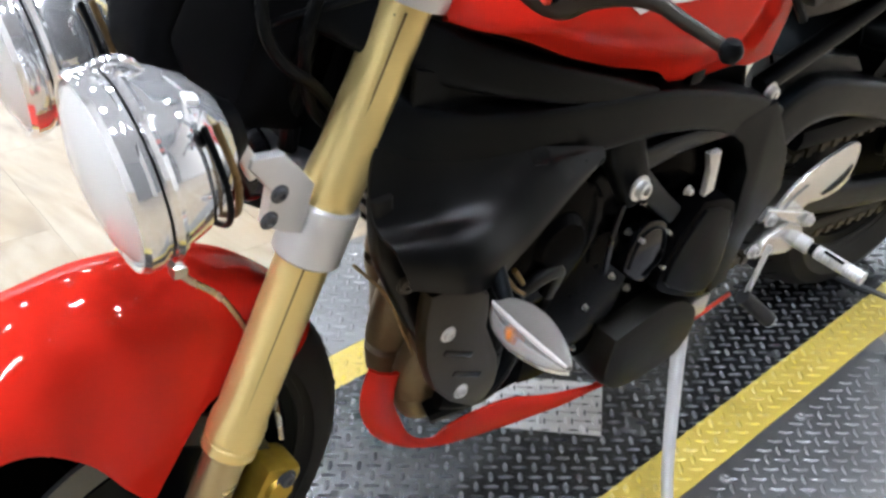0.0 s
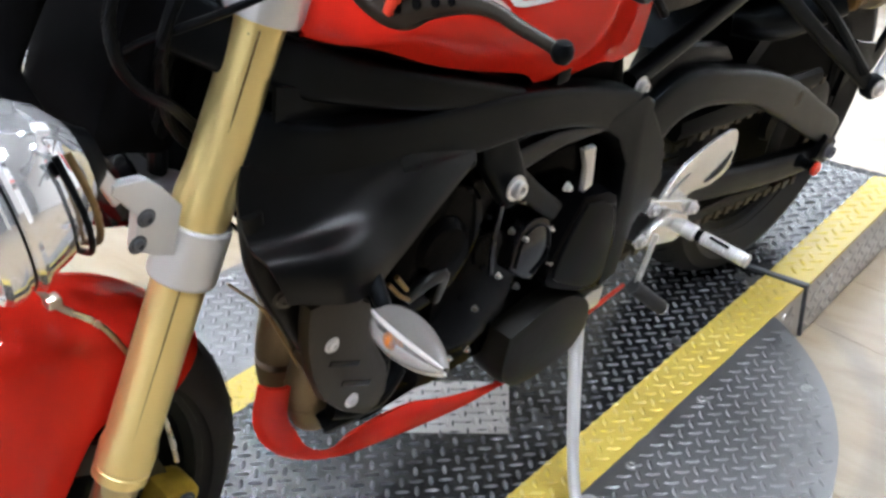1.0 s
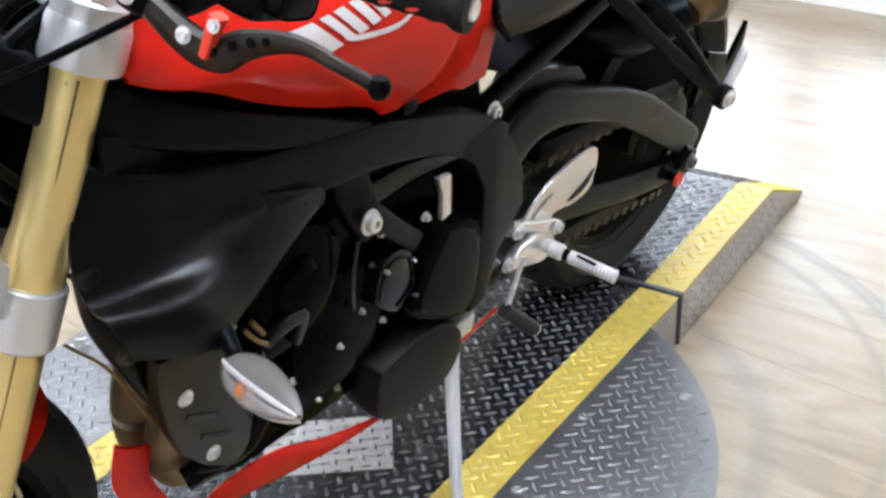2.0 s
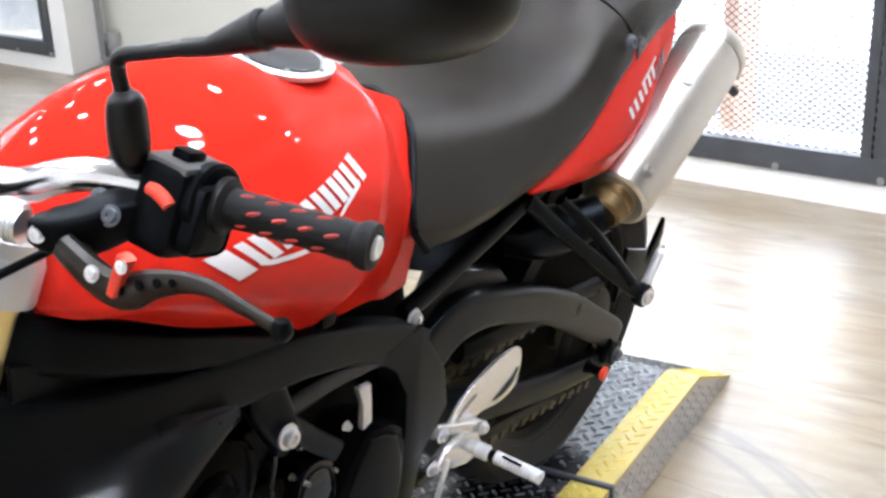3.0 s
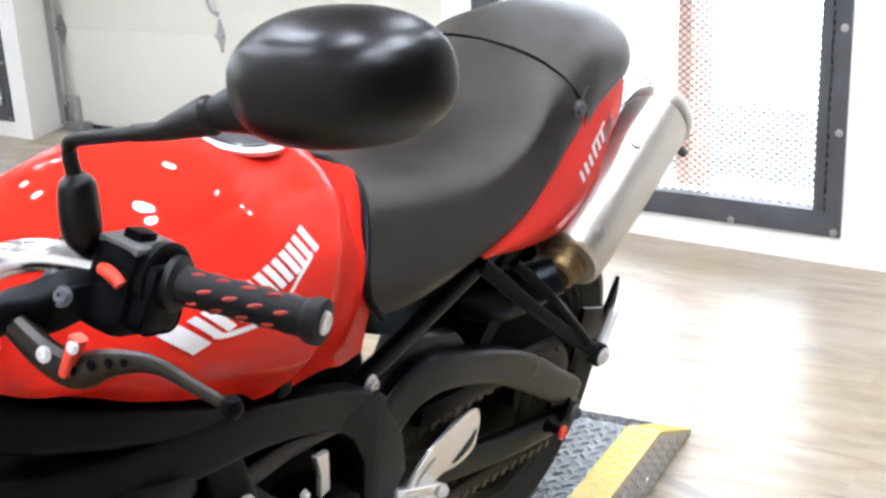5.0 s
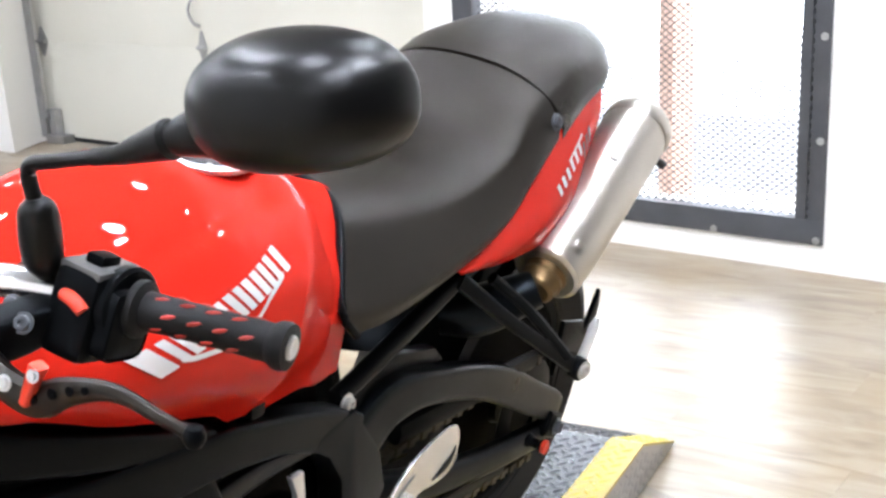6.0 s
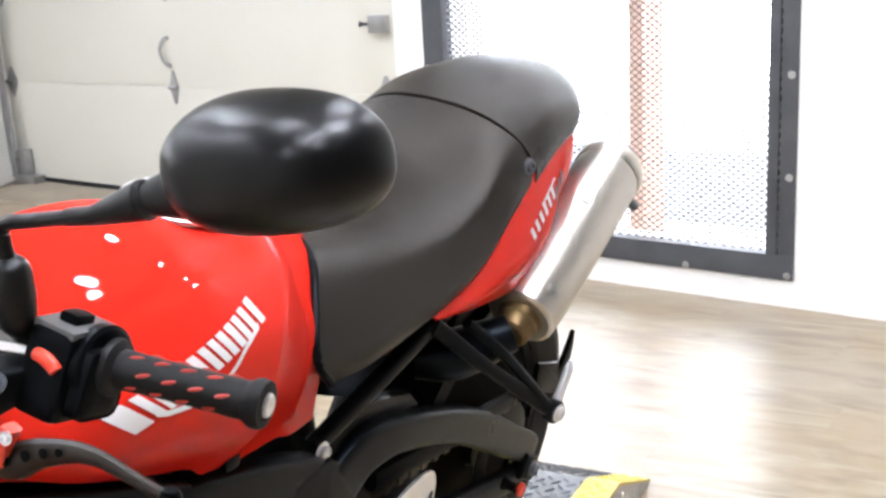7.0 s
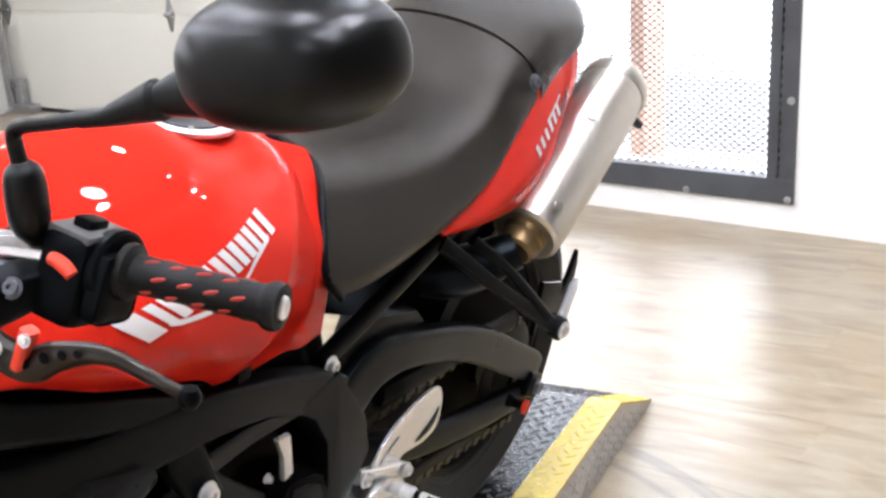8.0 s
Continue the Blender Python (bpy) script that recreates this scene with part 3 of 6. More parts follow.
# ---- turntable ----
def lugs(region, m, bm, pitch=0.0288, l=0.0118, w=0.0033, h=0.0022, tilt=45, big=1.0):
    """Raised lozenge lugs of tread plate, in two directions in turn, where region(x, y) holds."""
    x0, x1, y0, y1 = region[0]
    pitch, l, w, h = pitch * big, l * big, w * big, h * big
    ca, sa = math.cos(radians(tilt)), math.sin(radians(tilt))
    n = int(max(x1 - x0, y1 - y0) / pitch * 1.6) + 2
    cx, cy = (x0 + x1) / 2, (y0 + y1) / 2
    for i in range(-n, n):
        for j in range(-n, n):
            u, v = i * pitch * 0.7, j * pitch * 0.7
            x, y = cx + u * ca - v * sa, cy + u * sa + v * ca
            if not (x0 < x < x1 and y0 < y < y1) or not region[1](x, y):
                continue
            a = radians(tilt) + (math.pi / 2 if (i + j) % 2 else 0)
            d, s = Vector((math.cos(a), math.sin(a), 0)), Vector((-math.sin(a), math.cos(a), 0))
            c = Vector((x, y, 0))
            ring = [c + d * l, c + d * l * 0.45 + s * w, c - d * l * 0.45 + s * w, c - d * l, c - d * l * 0.45 - s * w, c + d * l * 0.45 - s * w]
            top = [c + d * l * 0.6 + Vector((0, 0, h)), c + s * w * 0.35 + Vector((0, 0, h)), c - d * l * 0.6 + Vector((0, 0, h)), c - s * w * 0.35 + Vector((0, 0, h))]
            r = [bm.verts.new(m @ p) for p in ring]
            t = [bm.verts.new(m @ p) for p in top]
            for q in ((t[0], t[1], t[2], t[3]), (r[0], r[1], t[1], t[0]), (r[1], r[2], t[1]), (r[2], r[3], t[2], t[1]), (r[3], r[4], t[3], t[2]), (r[4], r[5], t[3]), (r[5], r[0], t[0], t[3])):
                bm.faces.new(q)
    return bm


HALF, STRIPE = 0.289, 0.0735          # half width of the ramp strip, width of its yellow edges
R_DISC, CX = 0.563, 0.05
RX0, RX1, RX2, RX3 = -1.15, 0.652, 1.14, 1.37


def stuff(name, bm, mat, parent, label=""):
    return tagged(ob_from(name, bm, mat, False, parent), label, "", "", "stuff")


table = tagged(new("turntable"), "round tread-plate turntable with black strip and yellow edges", "turntable")
for sgn in (-1, 1):
    arc = []
    a0 = math.asin((HALF + 0.001) / R_DISC)
    for k in range(41):
        a = a0 + (math.pi - 2 * a0) * k / 40
        arc.append((CX + R_DISC * math.cos(a), sgn * R_DISC * math.sin(a)))
    bm = bmesh.new()
    top = [bm.verts.new((x, y, P)) for x, y in arc]
    low = [bm.verts.new((x, y, 0.055)) for x, y in arc]
    bm.faces.new(top), bm.faces.new(low)
    for i in range(len(arc)):
        bm.faces.new((top[i], top[(i + 1) % 41], low[(i + 1) % 41], low[i]))
    seg = part("disc_segment", bm, PLATE, table, "bare aluminium tread-plate segment")
    inside = lambda x, y: (x - CX) ** 2 + y * y < (R_DISC - 0.014) ** 2 and abs(y) > HALF + 0.012
    stuff("tread", lugs(((CX - R_DISC, CX + R_DISC, min(0, sgn), max(0, sgn)), inside), Matrix.Translation((0, 0, P)), bmesh.new()), PLATE, seg)
    for a in (16, 52, 90, 128, 164):
        r = R_DISC - 0.03
        x, y = CX + r * math.cos(radians(a)), sgn * r * math.sin(radians(a))
        if abs(y) > HALF + 0.03:
            bolt("bolt", (x, y, P), (0, 0, 1), 0.0065, 0.004, ZINC, seg)
    for x in (-0.16, 0.06, 0.254, 0.50):
        if (x - CX) ** 2 + (HALF + 0.025) ** 2 < (R_DISC - 0.02) ** 2:
            bolt("bolt", (x, sgn * (HALF + 0.022), P), (0, 0, 1), 0.0065, 0.004, ZINC, seg)
part("plinth", lathe([(R_DISC - 0.09, 0.0), (R_DISC - 0.09, 0.054)], Matrix.Translation((CX, 0, 0)), 64), IRON, table, "dark steel turntable base")


def strip(x0, x1, parent, slope_to=None):
    """A length of the drive-on strip: black middle, two yellow edges, folded sides; slope_to adds a ramp end."""
    cells = (("black_deck", -HALF + STRIPE, HALF - STRIPE, PLATE_BLACK), ("yellow_edge", -HALF, -HALF + STRIPE, PLATE_YELLOW), ("yellow_edge", HALF - STRIPE, HALF, PLATE_YELLOW))
    for nm, ya, yb, mat in cells:
        deck = part(nm, box((x1 - x0, yb - ya, 0.006), Matrix.Translation(((x0 + x1) / 2, (ya + yb) / 2, P - 0.003)), 0), mat, parent)
        bm = lugs(((x0, x1, -HALF, HALF), lambda x, y: ya < y <= yb and x0 + 0.01 < x < x1 - 0.01 and abs(y) < HALF - 0.006), Matrix.Translation((0, 0, P)), bmesh.new(), big=1.25 if slope_to else 1.0)
        stuff("tread", bm, LUG_NEW if slope_to else LUG_WORN, deck)
        if slope_to:
            n = Vector((P - 0.012, 0, slope_to - x1)).normalized()
            pl = bmesh.new()
            q = [pl.verts.new(v) for v in ((x1, ya, P), (x1, yb, P), (slope_to, yb, 0.012), (slope_to, ya, 0.012))]
            u = [pl.verts.new(v.co - n * 0.006) for v in q]
            pl.faces.new(q), pl.faces.new(u)
            for i in range(4):
                pl.faces.new((q[i], q[(i + 1) % 4], u[(i + 1) % 4], u[i]))
            sl = part("ramp_end", pl, mat, parent)
            ang = math.degrees(math.atan2(P - 0.012, slope_to - x1))
            m = Matrix.Translation((x1, 0, P)) @ pose(0, 0, 0, 0, ang, 0)
            stuff("tread", lugs(((0.0, (slope_to - x1) / math.cos(radians(ang)), -HALF, HALF), lambda x, y: ya < y <= yb and 0.012 < x < slope_to - x1 - 0.005), m, bmesh.new(), big=1.25), LUG_NEW, sl)
    for s in (-1, 1):
        bm = bmesh.new()
        end = slope_to or x1
        prof = [(x0, 0.004), (x0, P - 0.006), (x1, P - 0.006)] + ([(slope_to, 0.006), (slope_to, 0.004)] if slope_to else [(x1, 0.004)])
        bm = plate(prof, s * (HALF - 0.0045), s * (HALF - 0.0005), 0.0008, bm=bm)
        side = part("side_plate", bm, WORN_SIDE, parent, "bare folded tread-plate side")
        m = Matrix.Translation((0, s * (HALF - 0.0003), 0)) @ pose(0, 0, 0, 90 * -s, 0, 0)
        def keep(x, y):
            z = -y if s > 0 else y
            z = abs(y)
            top = P - 0.02 if x < x1 else P - 0.02 - (x - x1) * (P - 0.012) / ((slope_to or 9) - x1)
            return 0.016 < z < top
        stuff("tread", lugs(((x0 + 0.012, end - 0.02, -P, P), lambda x, y: keep(x, y) and y * s < 0), m, bmesh.new(), big=1.25 if slope_to else 1.0), BARE, side)


strip(RX0, RX1 - 0.006, table)
ramp = tagged(new("ramp"), "black and yellow tread-plate drive-on ramp with sloped end", "ramp")
ramp.matrix_world = Matrix.Translation((RX1, 0, 0)) @ pose(0, 0, 0, 0, 0, 1.2) @ Matrix.Translation((-RX1, 0, 0))
strip(RX1 + 0.008, RX2, ramp, RX3)
part("end_plate", box((0.006, 2 * HALF + 0.004, P - 0.012), Matrix.Translation((RX1 + 0.0025, 0, (P - 0.012) / 2 + 0.004)), 0.001), IRON, ramp, "black rubber-faced end plate")
part("lip", box((0.011, 2 * HALF + 0.006, 0.012), Matrix.Translation((RX1 + 0.001, 0, P - 0.004)), 0.001), IRON, ramp)
patch = part("bare_patch", box((0.126, 0.19, 0.0016), Matrix.Translation((0.0, -0.022, P + 0.0006)) @ pose(0, 0, 0, 0, 0, 38), 0), BARE, table, "bare metal patch in the black paint")
stuff("tread", lugs(((-0.2, 0.2, -0.2, 0.2), lambda x, y: abs(x) < 0.055 and abs(y) < 0.088), Matrix.Translation((0.0, -0.022, P + 0.0014)) @ pose(0, 0, 0, 0, 0, 38), bmesh.new(), tilt=7), BARE, patch)


# ---- floor planks: those in the open bay are parts of the floor, the rest one sheet of stuff ----
PW, PL = 0.185, 1.22


def plank_mesh():
    bm = box((PW - 0.0006, PL - 0.0006, 0.008), None, 0.0)
    me = bpy.data.meshes.new("plank")
    bm.to_mesh(me)
    bm.free()
    me.materials.append(FLOOR)
    return me


def lay_planks():
    me = plank_mesh()
    rest = bmesh.new()
    nx = int((WX - ROOM_X) / PW) + 1
    for i in range(nx):
        x = WX - (i + 0.5) * PW
        y = ROOM_Y0 - PL * ((i * 0.37) % 1.0)
        while y < ROOM_Y1:
            yc = y + PL / 2
            if x > -0.9 and -2.6 < yc < 5.6:
                p = new("plank", me)
                p.parent = floor
                p.matrix_local = WALL @ Matrix.Translation((x, yc, -0.004))
            else:
                y0, y1 = max(y, ROOM_Y0), min(y + PL, ROOM_Y1)
                bm = bmesh.new()
                bmesh.ops.create_cube(bm, size=1, matrix=WALL @ Matrix.Translation((x, (y0 + y1) / 2, -0.004)) @ Matrix.Diagonal((PW - 0.0008, y1 - y0 - 0.0008, 0.008, 1)))
                merge(rest, bm)
            y += PL
    stuff("far_planks", rest, FLOOR, floor)


lay_planks()


# ---- the motorcycle: x runs to its tail, -y to its left side, z up from its wheels ----
bike = tagged(new("motorcycle"), "red naked sports motorcycle leaning on its side stand on the turntable", "motorcycle")
bike.matrix_world = Matrix.Translation((0, -0.03, P)) @ pose(0, 0, 0, 0, 0, -3.5) @ pose(0, 0, 0, 11, 0, 0)
FA, RA = Vector((-0.675, 0, 0.268)), Vector((0.668, 0, 0.304))


def both(f):
    """Builds a part on the left side, then on the right."""
    return f(1), f(-1)


def side(pts, s):
    return [(p[0], p[1] * s, p[2]) for p in pts]


# wheels
def wheel(name, c, radius, width, rim_r, label):
    m = frame_to(c, (0, 1, 0))
    w = width / 2
    prof = [(rim_r, -w * 0.72), (rim_r + 0.02, -w * 0.86), (radius - 0.05, -w), (radius - 0.028, -w * 0.93), (radius - 0.010, -w * 0.66), (radius - 0.002, -w * 0.32), (radius, 0)]
    prof = prof + [(r, -h) for r, h in reversed(prof[:-1])] + [(rim_r, w * 0.72), (rim_r - 0.004, 0), (rim_r, -w * 0.72)]
    tyre = part(name, lathe(prof, m, 72), RUBBER, bike, label)
    tread = bmesh.new()
    for k in range(36):
        for s in (-1, 1):
            a0 = 2 * math.pi * (k + (0.5 if s > 0 else 0)) / 36
            q = []
            for u, r, h in ((0, radius - 0.0015, 0.1), (0.05, radius - 0.004, 0.45), (0.12, radius - 0.013, 0.7), (0.135, radius - 0.013, 0.7), (0.075, radius - 0.004, 0.45), (0.03, radius - 0.0015, 0.1)):
                q.append(tread.verts.new(m @ Vector(((r + 0.002) * math.cos(a0 + u), (r + 0.002) * math.sin(a0 + u), s * h * w))))
            tread.faces.new(q)
    stuff("tread_groove", tread, BLACK_GLOSS, tyre)
    rim = lathe([(rim_r + 0.006, -w * 0.78), (rim_r + 0.008, -w * 0.70), (rim_r - 0.012, -w * 0.6), (rim_r - 0.022, -w * 0.1), (rim_r - 0.022, w * 0.1), (rim_r - 0.012, w * 0.6), (rim_r + 0.008, w * 0.70), (rim_r + 0.006, w * 0.78)], m, 56, ends=False)
    part("rim", rim, BLACK, bike, "black cast rim")
    part("hub", lathe([(0.0, -w * 0.8), (0.035, -w * 0.8), (0.048, -w * 0.4), (0.04, 0), (0.048, w * 0.4), (0.035, w * 0.8), (0, w * 0.8)], m, 24), BLACK, bike)
    for k in range(5):
        for d in (-0.11, 0.11):
            a = 2 * math.pi * k / 5
            p0 = m @ Vector((0.04 * math.cos(a + d), 0.04 * math.sin(a + d), 0))
            p1 = m @ Vector(((rim_r - 0.018) * math.cos(a + d * 1.6), (rim_r - 0.018) * math.sin(a + d * 1.6), 0))
            part("spoke", tube([p0, (p0 + p1) / 2, p1], [0.016, 0.011, 0.015], 8, up=(0, 1, 0)), BLACK_GLOSS, bike)
    return m


# added black disc stands in for the darkness between the front spokes
part("wheel_fill_disc", lathe([(0.0, -0.010), (0.06, -0.010), (0.196, -0.003), (0.196, 0.003), (0.0, 0.010)], frame_to(FA, (0, 1, 0)), 40), HUB_BLACK, bike)
wheel("front_tyre", FA, 0.262, 0.104, 0.2, "black front tyre with rain grooves")
wheel("rear_tyre", RA, 0.304, 0.175, 0.212, "wide black rear tyre")


def brake_disc(s):
    m = frame_to(FA + Vector((0, -0.068 * s, 0)), (0, 1, 0))
    d = part("brake_disc", lathe([(0.148, -0.0025), (0.148, 0.0025), (0.113, 0.0025), (0.113, -0.0025), (0.148, -0.0025)], m, 56), DARK_STEEL, bike, "dark drilled brake disc")
    part("carrier", lathe([(0.112, -0.004), (0.112, 0.004), (0.05, 0.006), (0.05, -0.006), (0.112, -0.004)], m, 40), BLACK, d)


both(brake_disc)
part("rear_sprocket", lathe([(0.088, -0.003), (0.094, 0), (0.088, 0.003), (0.05, 0.003), (0.05, -0.003), (0.088, -0.003)], frame_to(RA + Vector((0, -0.105, 0)), (0, 1, 0)), 44), BLACK, bike)

# fork


def fork_at(z, y):
    return Vector((-0.6015 + (z - 0.393) * 0.374, y, z))


FDIR = Vector((0.374, 0, 1)).normalized()


def fork(s):
    y = -0.105 * s
    m = frame_to(fork_at(0.385, y), FDIR)
    prof = [(0.0, 0.0), (0.0240, 0.0), (0.0262, 0.002), (0.0262, 0.012), (0.0250, 0.0135), (0.0250, 0.0165), (0.0266, 0.018), (0.0266, 0.036), (0.0244, 0.046), (0.0240, 0.20), (0.0240, 0.258), (0.0248, 0.262), (0.0262, 0.272), (0.0264, 0.290), (0.0240, 0.312), (0.0228, 0.38), (0.0222, 0.49), (0.0, 0.49)]
    leg = part("fork_tube", lathe(prof, m, 32), GOLD, bike, "gold anodised upside-down fork tube")
    out = (Vector((-0.62, -0.78 * s, 0)) - FDIR * Vector((-0.62, -0.78 * s, 0)).dot(FDIR)).normalized()
    for h0, h1, r in ((0.048, 0.210, 0.0241), (0.316, 0.44, 0.0230)):
        p0, p1 = fork_at(0.385, y) + FDIR * h0 + out * (r - 0.0010), fork_at(0.385, y) + FDIR * h1 + out * (r - 0.0010)
        part("tube_groove", tube([p0, p1], 0.0012, 8), BRASS, leg, "dark line along the fork tube")
    part("fork_stanchion", lathe([(0.0, -0.13), (0.0205, -0.13), (0.0205, 0.005), (0, 0.005)], m, 24), material("golden_fork_leg", (0.48, 0.40, 0.24), 0.3, 0.85, 0.1), bike, "dull golden lower fork leg")
    part("fork_foot", lathe([(0.0, -0.17), (0.022, -0.165), (0.028, -0.14), (0.028, -0.09), (0.0235, -0.075), (0.021, -0.075)], m, 20), BLACK, bike)
    part("fork_cap", lathe([(0.030, 0.480), (0.031, 0.497), (0.024, 0.504), (0.020, 0.512), (0.0, 0.512)], m, 24), SILVER, bike)
    c = part("lower_clamp", lathe([(0.0240, 0.212), (0.0292, 0.212), (0.0304, 0.214), (0.0304, 0.264), (0.0292, 0.266), (0.0240, 0.266)], m, 32), SILVER, bike, "cast silver lower fork clamp")
    part("upper_clamp", lathe([(0.0225, 0.445), (0.032, 0.447), (0.033, 0.451), (0.033, 0.478), (0.031, 0.484), (0.0225, 0.484)], m, 32), SILVER, bike, "cast silver upper fork clamp")
    # bracket that carries the headlight, pinched by two screws
    out = [(-0.536, 0.668), (-0.546, 0.622), (-0.564, 0.630), (-0.583, 0.644), (-0.578, 0.676), (-0.597, 0.702), (-0.595, 0.710), (-0.566, 0.706), (-0.552, 0.690)]
    part("clamp_lug", plate(out, y - 0.016 * s, y - 0.005 * s, 0.003), SILVER, c)
    for x, z in ((-0.570, 0.671), (-0.579, 0.649)):
        bolt("pinch_bolt", (x, y - 0.016 * s, z), (0, -s, 0), 0.0058, 0.004, IRON, c, "dark socket pinch bolt")


both(fork)
part("steering_stem", tube([(-0.475, 0, 0.60), (-0.40, 0, 0.83)], 0.03, 18), FRAME_BLACK, bike)
for h, xs in ((0.622, -0.50), (0.845, -0.425)):
    part("yoke", box((0.05, 0.19, 0.028), Matrix.Translation((xs, 0, h)) @ pose(0, 0, 0, 0, 20, 0), 0.008), SILVER, bike)


def caliper(s):
    m = Matrix.Translation((-0.553, -0.080 * s, 0.262)) @ pose(0, 0, 0, 0, 24, 0)
    c = part("brake_caliper", box((0.048, 0.046, 0.10), m, 0.015, segs=4), material("gold_caliper", (0.50, 0.33, 0.045), 0.35, 0.6, 0.4, 30), bike, "gold brake caliper")
    for dz in (-0.024, 0.024):
        part("piston_boss", lathe([(0.0, 0.006), (0.014, 0.006), (0.017, 0.0), (0.017, -0.004)], frame_to(m @ Vector((0, -0.022 * s, dz)), (0, -s, 0)), 20), c.data.materials[0], c)
    for dz in (-0.040, 0.040):
        bolt("caliper_bolt", m @ Vector((0, -0.026 * s, dz)), (0, -s, 0), 0.008, 0.006, IRON, c)


both(caliper)
part("brake_hose", tube([(-0.640, -0.02, 0.62), (-0.625, -0.055, 0.572), (-0.585, -0.068, 0.528), (-0.552, -0.075, 0.45), (-0.535, -0.08, 0.38), (-0.53, -0.085, 0.335)], 0.0031, 10), STEEL, bike, "braided steel brake hose")
part("hose_clip", box((0.013, 0.012, 0.010), Matrix.Translation((-0.623, -0.056, 0.571)), 0.003), STEEL, bike)

# front mudguard: (degrees ahead of the top, half width, lift over the tyre, inner radius of its skirt)
rows = []
for a, w, lift, low in ((-50, 0.060, 0.008, 0.210), (-42, 0.066, 0.009, 0.192), (-33, 0.0725, 0.011, 0.184), (-24, 0.0735, 0.012, 0.165), (-17, 0.0735, 0.012, 0.085), (-10, 0.0735, 0.013, 0.058), (0, 0.0735, 0.014, 0.066), (11, 0.074, 0.014, 0.094), (19, 0.075, 0.014, 0.155), (28, 0.076, 0.014, 0.214), (40, 0.076, 0.013, 0.240), (58, 0.074, 0.012, 0.238), (80, 0.066, 0.010, 0.230), (100, 0.050, 0.008, 0.235)):
    ca, sa = math.cos(radians(a)), math.sin(radians(a))
    top = 0.265 + lift
    prof = []
    for y, u in ((0.0, 0.0), (0.45, 0.05), (0.80, 0.22), (0.97, 0.48), (1.03, 0.75), (1.04, 1.0)):
        r = top - u * (top - low)
        if u < 0.3:
            r = max(r, top - (0.010 if u < 0.1 else 0.034))
        prof.append((FA.x - r * sa, y * w, FA.z + r * ca))
    rows.append(prof)
part("front_mudguard", skin(mirrored(rows), 5, 4, 0.003), RED, bike, "glossy red front mudguard")

# headlights


def headlight(s):
    c, d = Vector((-0.686 if s > 0 else -0.677, -0.098 * s, 0.722)), Vector((-1, 0.10, -0.16)).normalized()
    k = 0.88
    m = frame_to(c, d) @ Matrix.Scale(k, 4)
    prof = [(0.0, -0.088), (0.028, -0.088), (0.038, -0.080), (0.056, -0.066), (0.072, -0.042), (0.080, -0.016), (0.0815, 0.0), (0.0845, 0.001), (0.0865, 0.006), (0.0865, 0.016), (0.083, 0.021), (0.079, 0.019), (0.078, 0.010)]
    b = part("headlight_bowl", lathe(prof, m, 40, ends=False), BOWL, bike, "chrome round headlight shell")
    part("reflector", lathe([(0.077, 0.006), (0.06, -0.03), (0.03, -0.055), (0.012, -0.058), (0.012, -0.03), (0.0, -0.028)], m, 32, ends=False), REFLECTOR, b)
    part("lens", lathe([(0.0785, 0.012), (0.074, 0.020), (0.058, 0.028), (0.03, 0.034), (0.0, 0.036), (0.0, 0.032), (0.03, 0.030), (0.058, 0.024), (0.074, 0.016), (0.0785, 0.008)], m, 36, ends=False), LAMP_GLASS, b, "clear domed headlight lens")
    part("trim_ring", lathe([(0.0840, -0.016), (0.0862, -0.012), (0.0840, -0.008), (0.078, -0.008), (0.078, -0.016), (0.0840, -0.016)], m, 40), BOWL, b)
    # thin black ring puts the gap's shadow into the shape
    part("ring_shadow_gap", lathe([(0.0818, -0.0060), (0.0821, -0.005), (0.0818, -0.0040), (0.078, -0.0040), (0.078, -0.0060), (0.0818, -0.0060)], m, 40), BLACK, b, "black line for the shadowed gap between the rings")
    part("wiring_boot", lathe([(0.0, -0.100), (0.022, -0.098), (0.028, -0.090), (0.036, -0.082), (0.038, -0.078)], m, 20), BLACK, b)
    part("headlight_wire", tube([m @ Vector(q) for q in ((0.02, -0.066, -0.062), (0.056, -0.040, -0.066), (0.068, 0.004, -0.066), (0.052, 0.048, -0.062))], 0.0028, 8), BRASS, b)
    part("boot_band", tube([m @ Vector(q) for q in ((0.018, -0.070, -0.054), (0.060, -0.044, -0.056), (0.074, 0.004, -0.055), (0.057, 0.053, -0.051))], 0.0026, 8), BLACK, b)
    part("headlight_bracket", beam(side([(-0.588, -0.114, 0.692), (-0.605, -0.112, 0.725), (-0.628, -0.100, 0.752)], s), [0.014, 0.012, 0.012], 0.008), SILVER, bike)


both(headlight)
for s in (1, -1):
    part("lamp_stay", tube(side([(-0.703, -0.090, 0.801), (-0.690, -0.090, 0.803), (-0.676, -0.090, 0.799), (-0.664, -0.090, 0.788)], s), [0.003, 0.004, 0.004, 0.003], 10), BOWL, bike, "polished headlight stay")
    part("lamp_plug", lathe([(0.0, 0.008), (0.005, 0.007), (0.0065, 0.003), (0.0065, -0.006)], frame_to((-0.656, -0.146 * s, 0.762), (0.2, -0.8 * s, 0.6)), 16), BLACK_GLOSS, bike, "black rubber grommet")
    part("lamp_connector", box((0.012, 0.010, 0.016), Matrix.Translation((-0.650, -0.122 * s, 0.775)) @ pose(0, 0, 0, 12, 18, 0), 0.003), REFLECTOR, bike, "pale plastic connector")
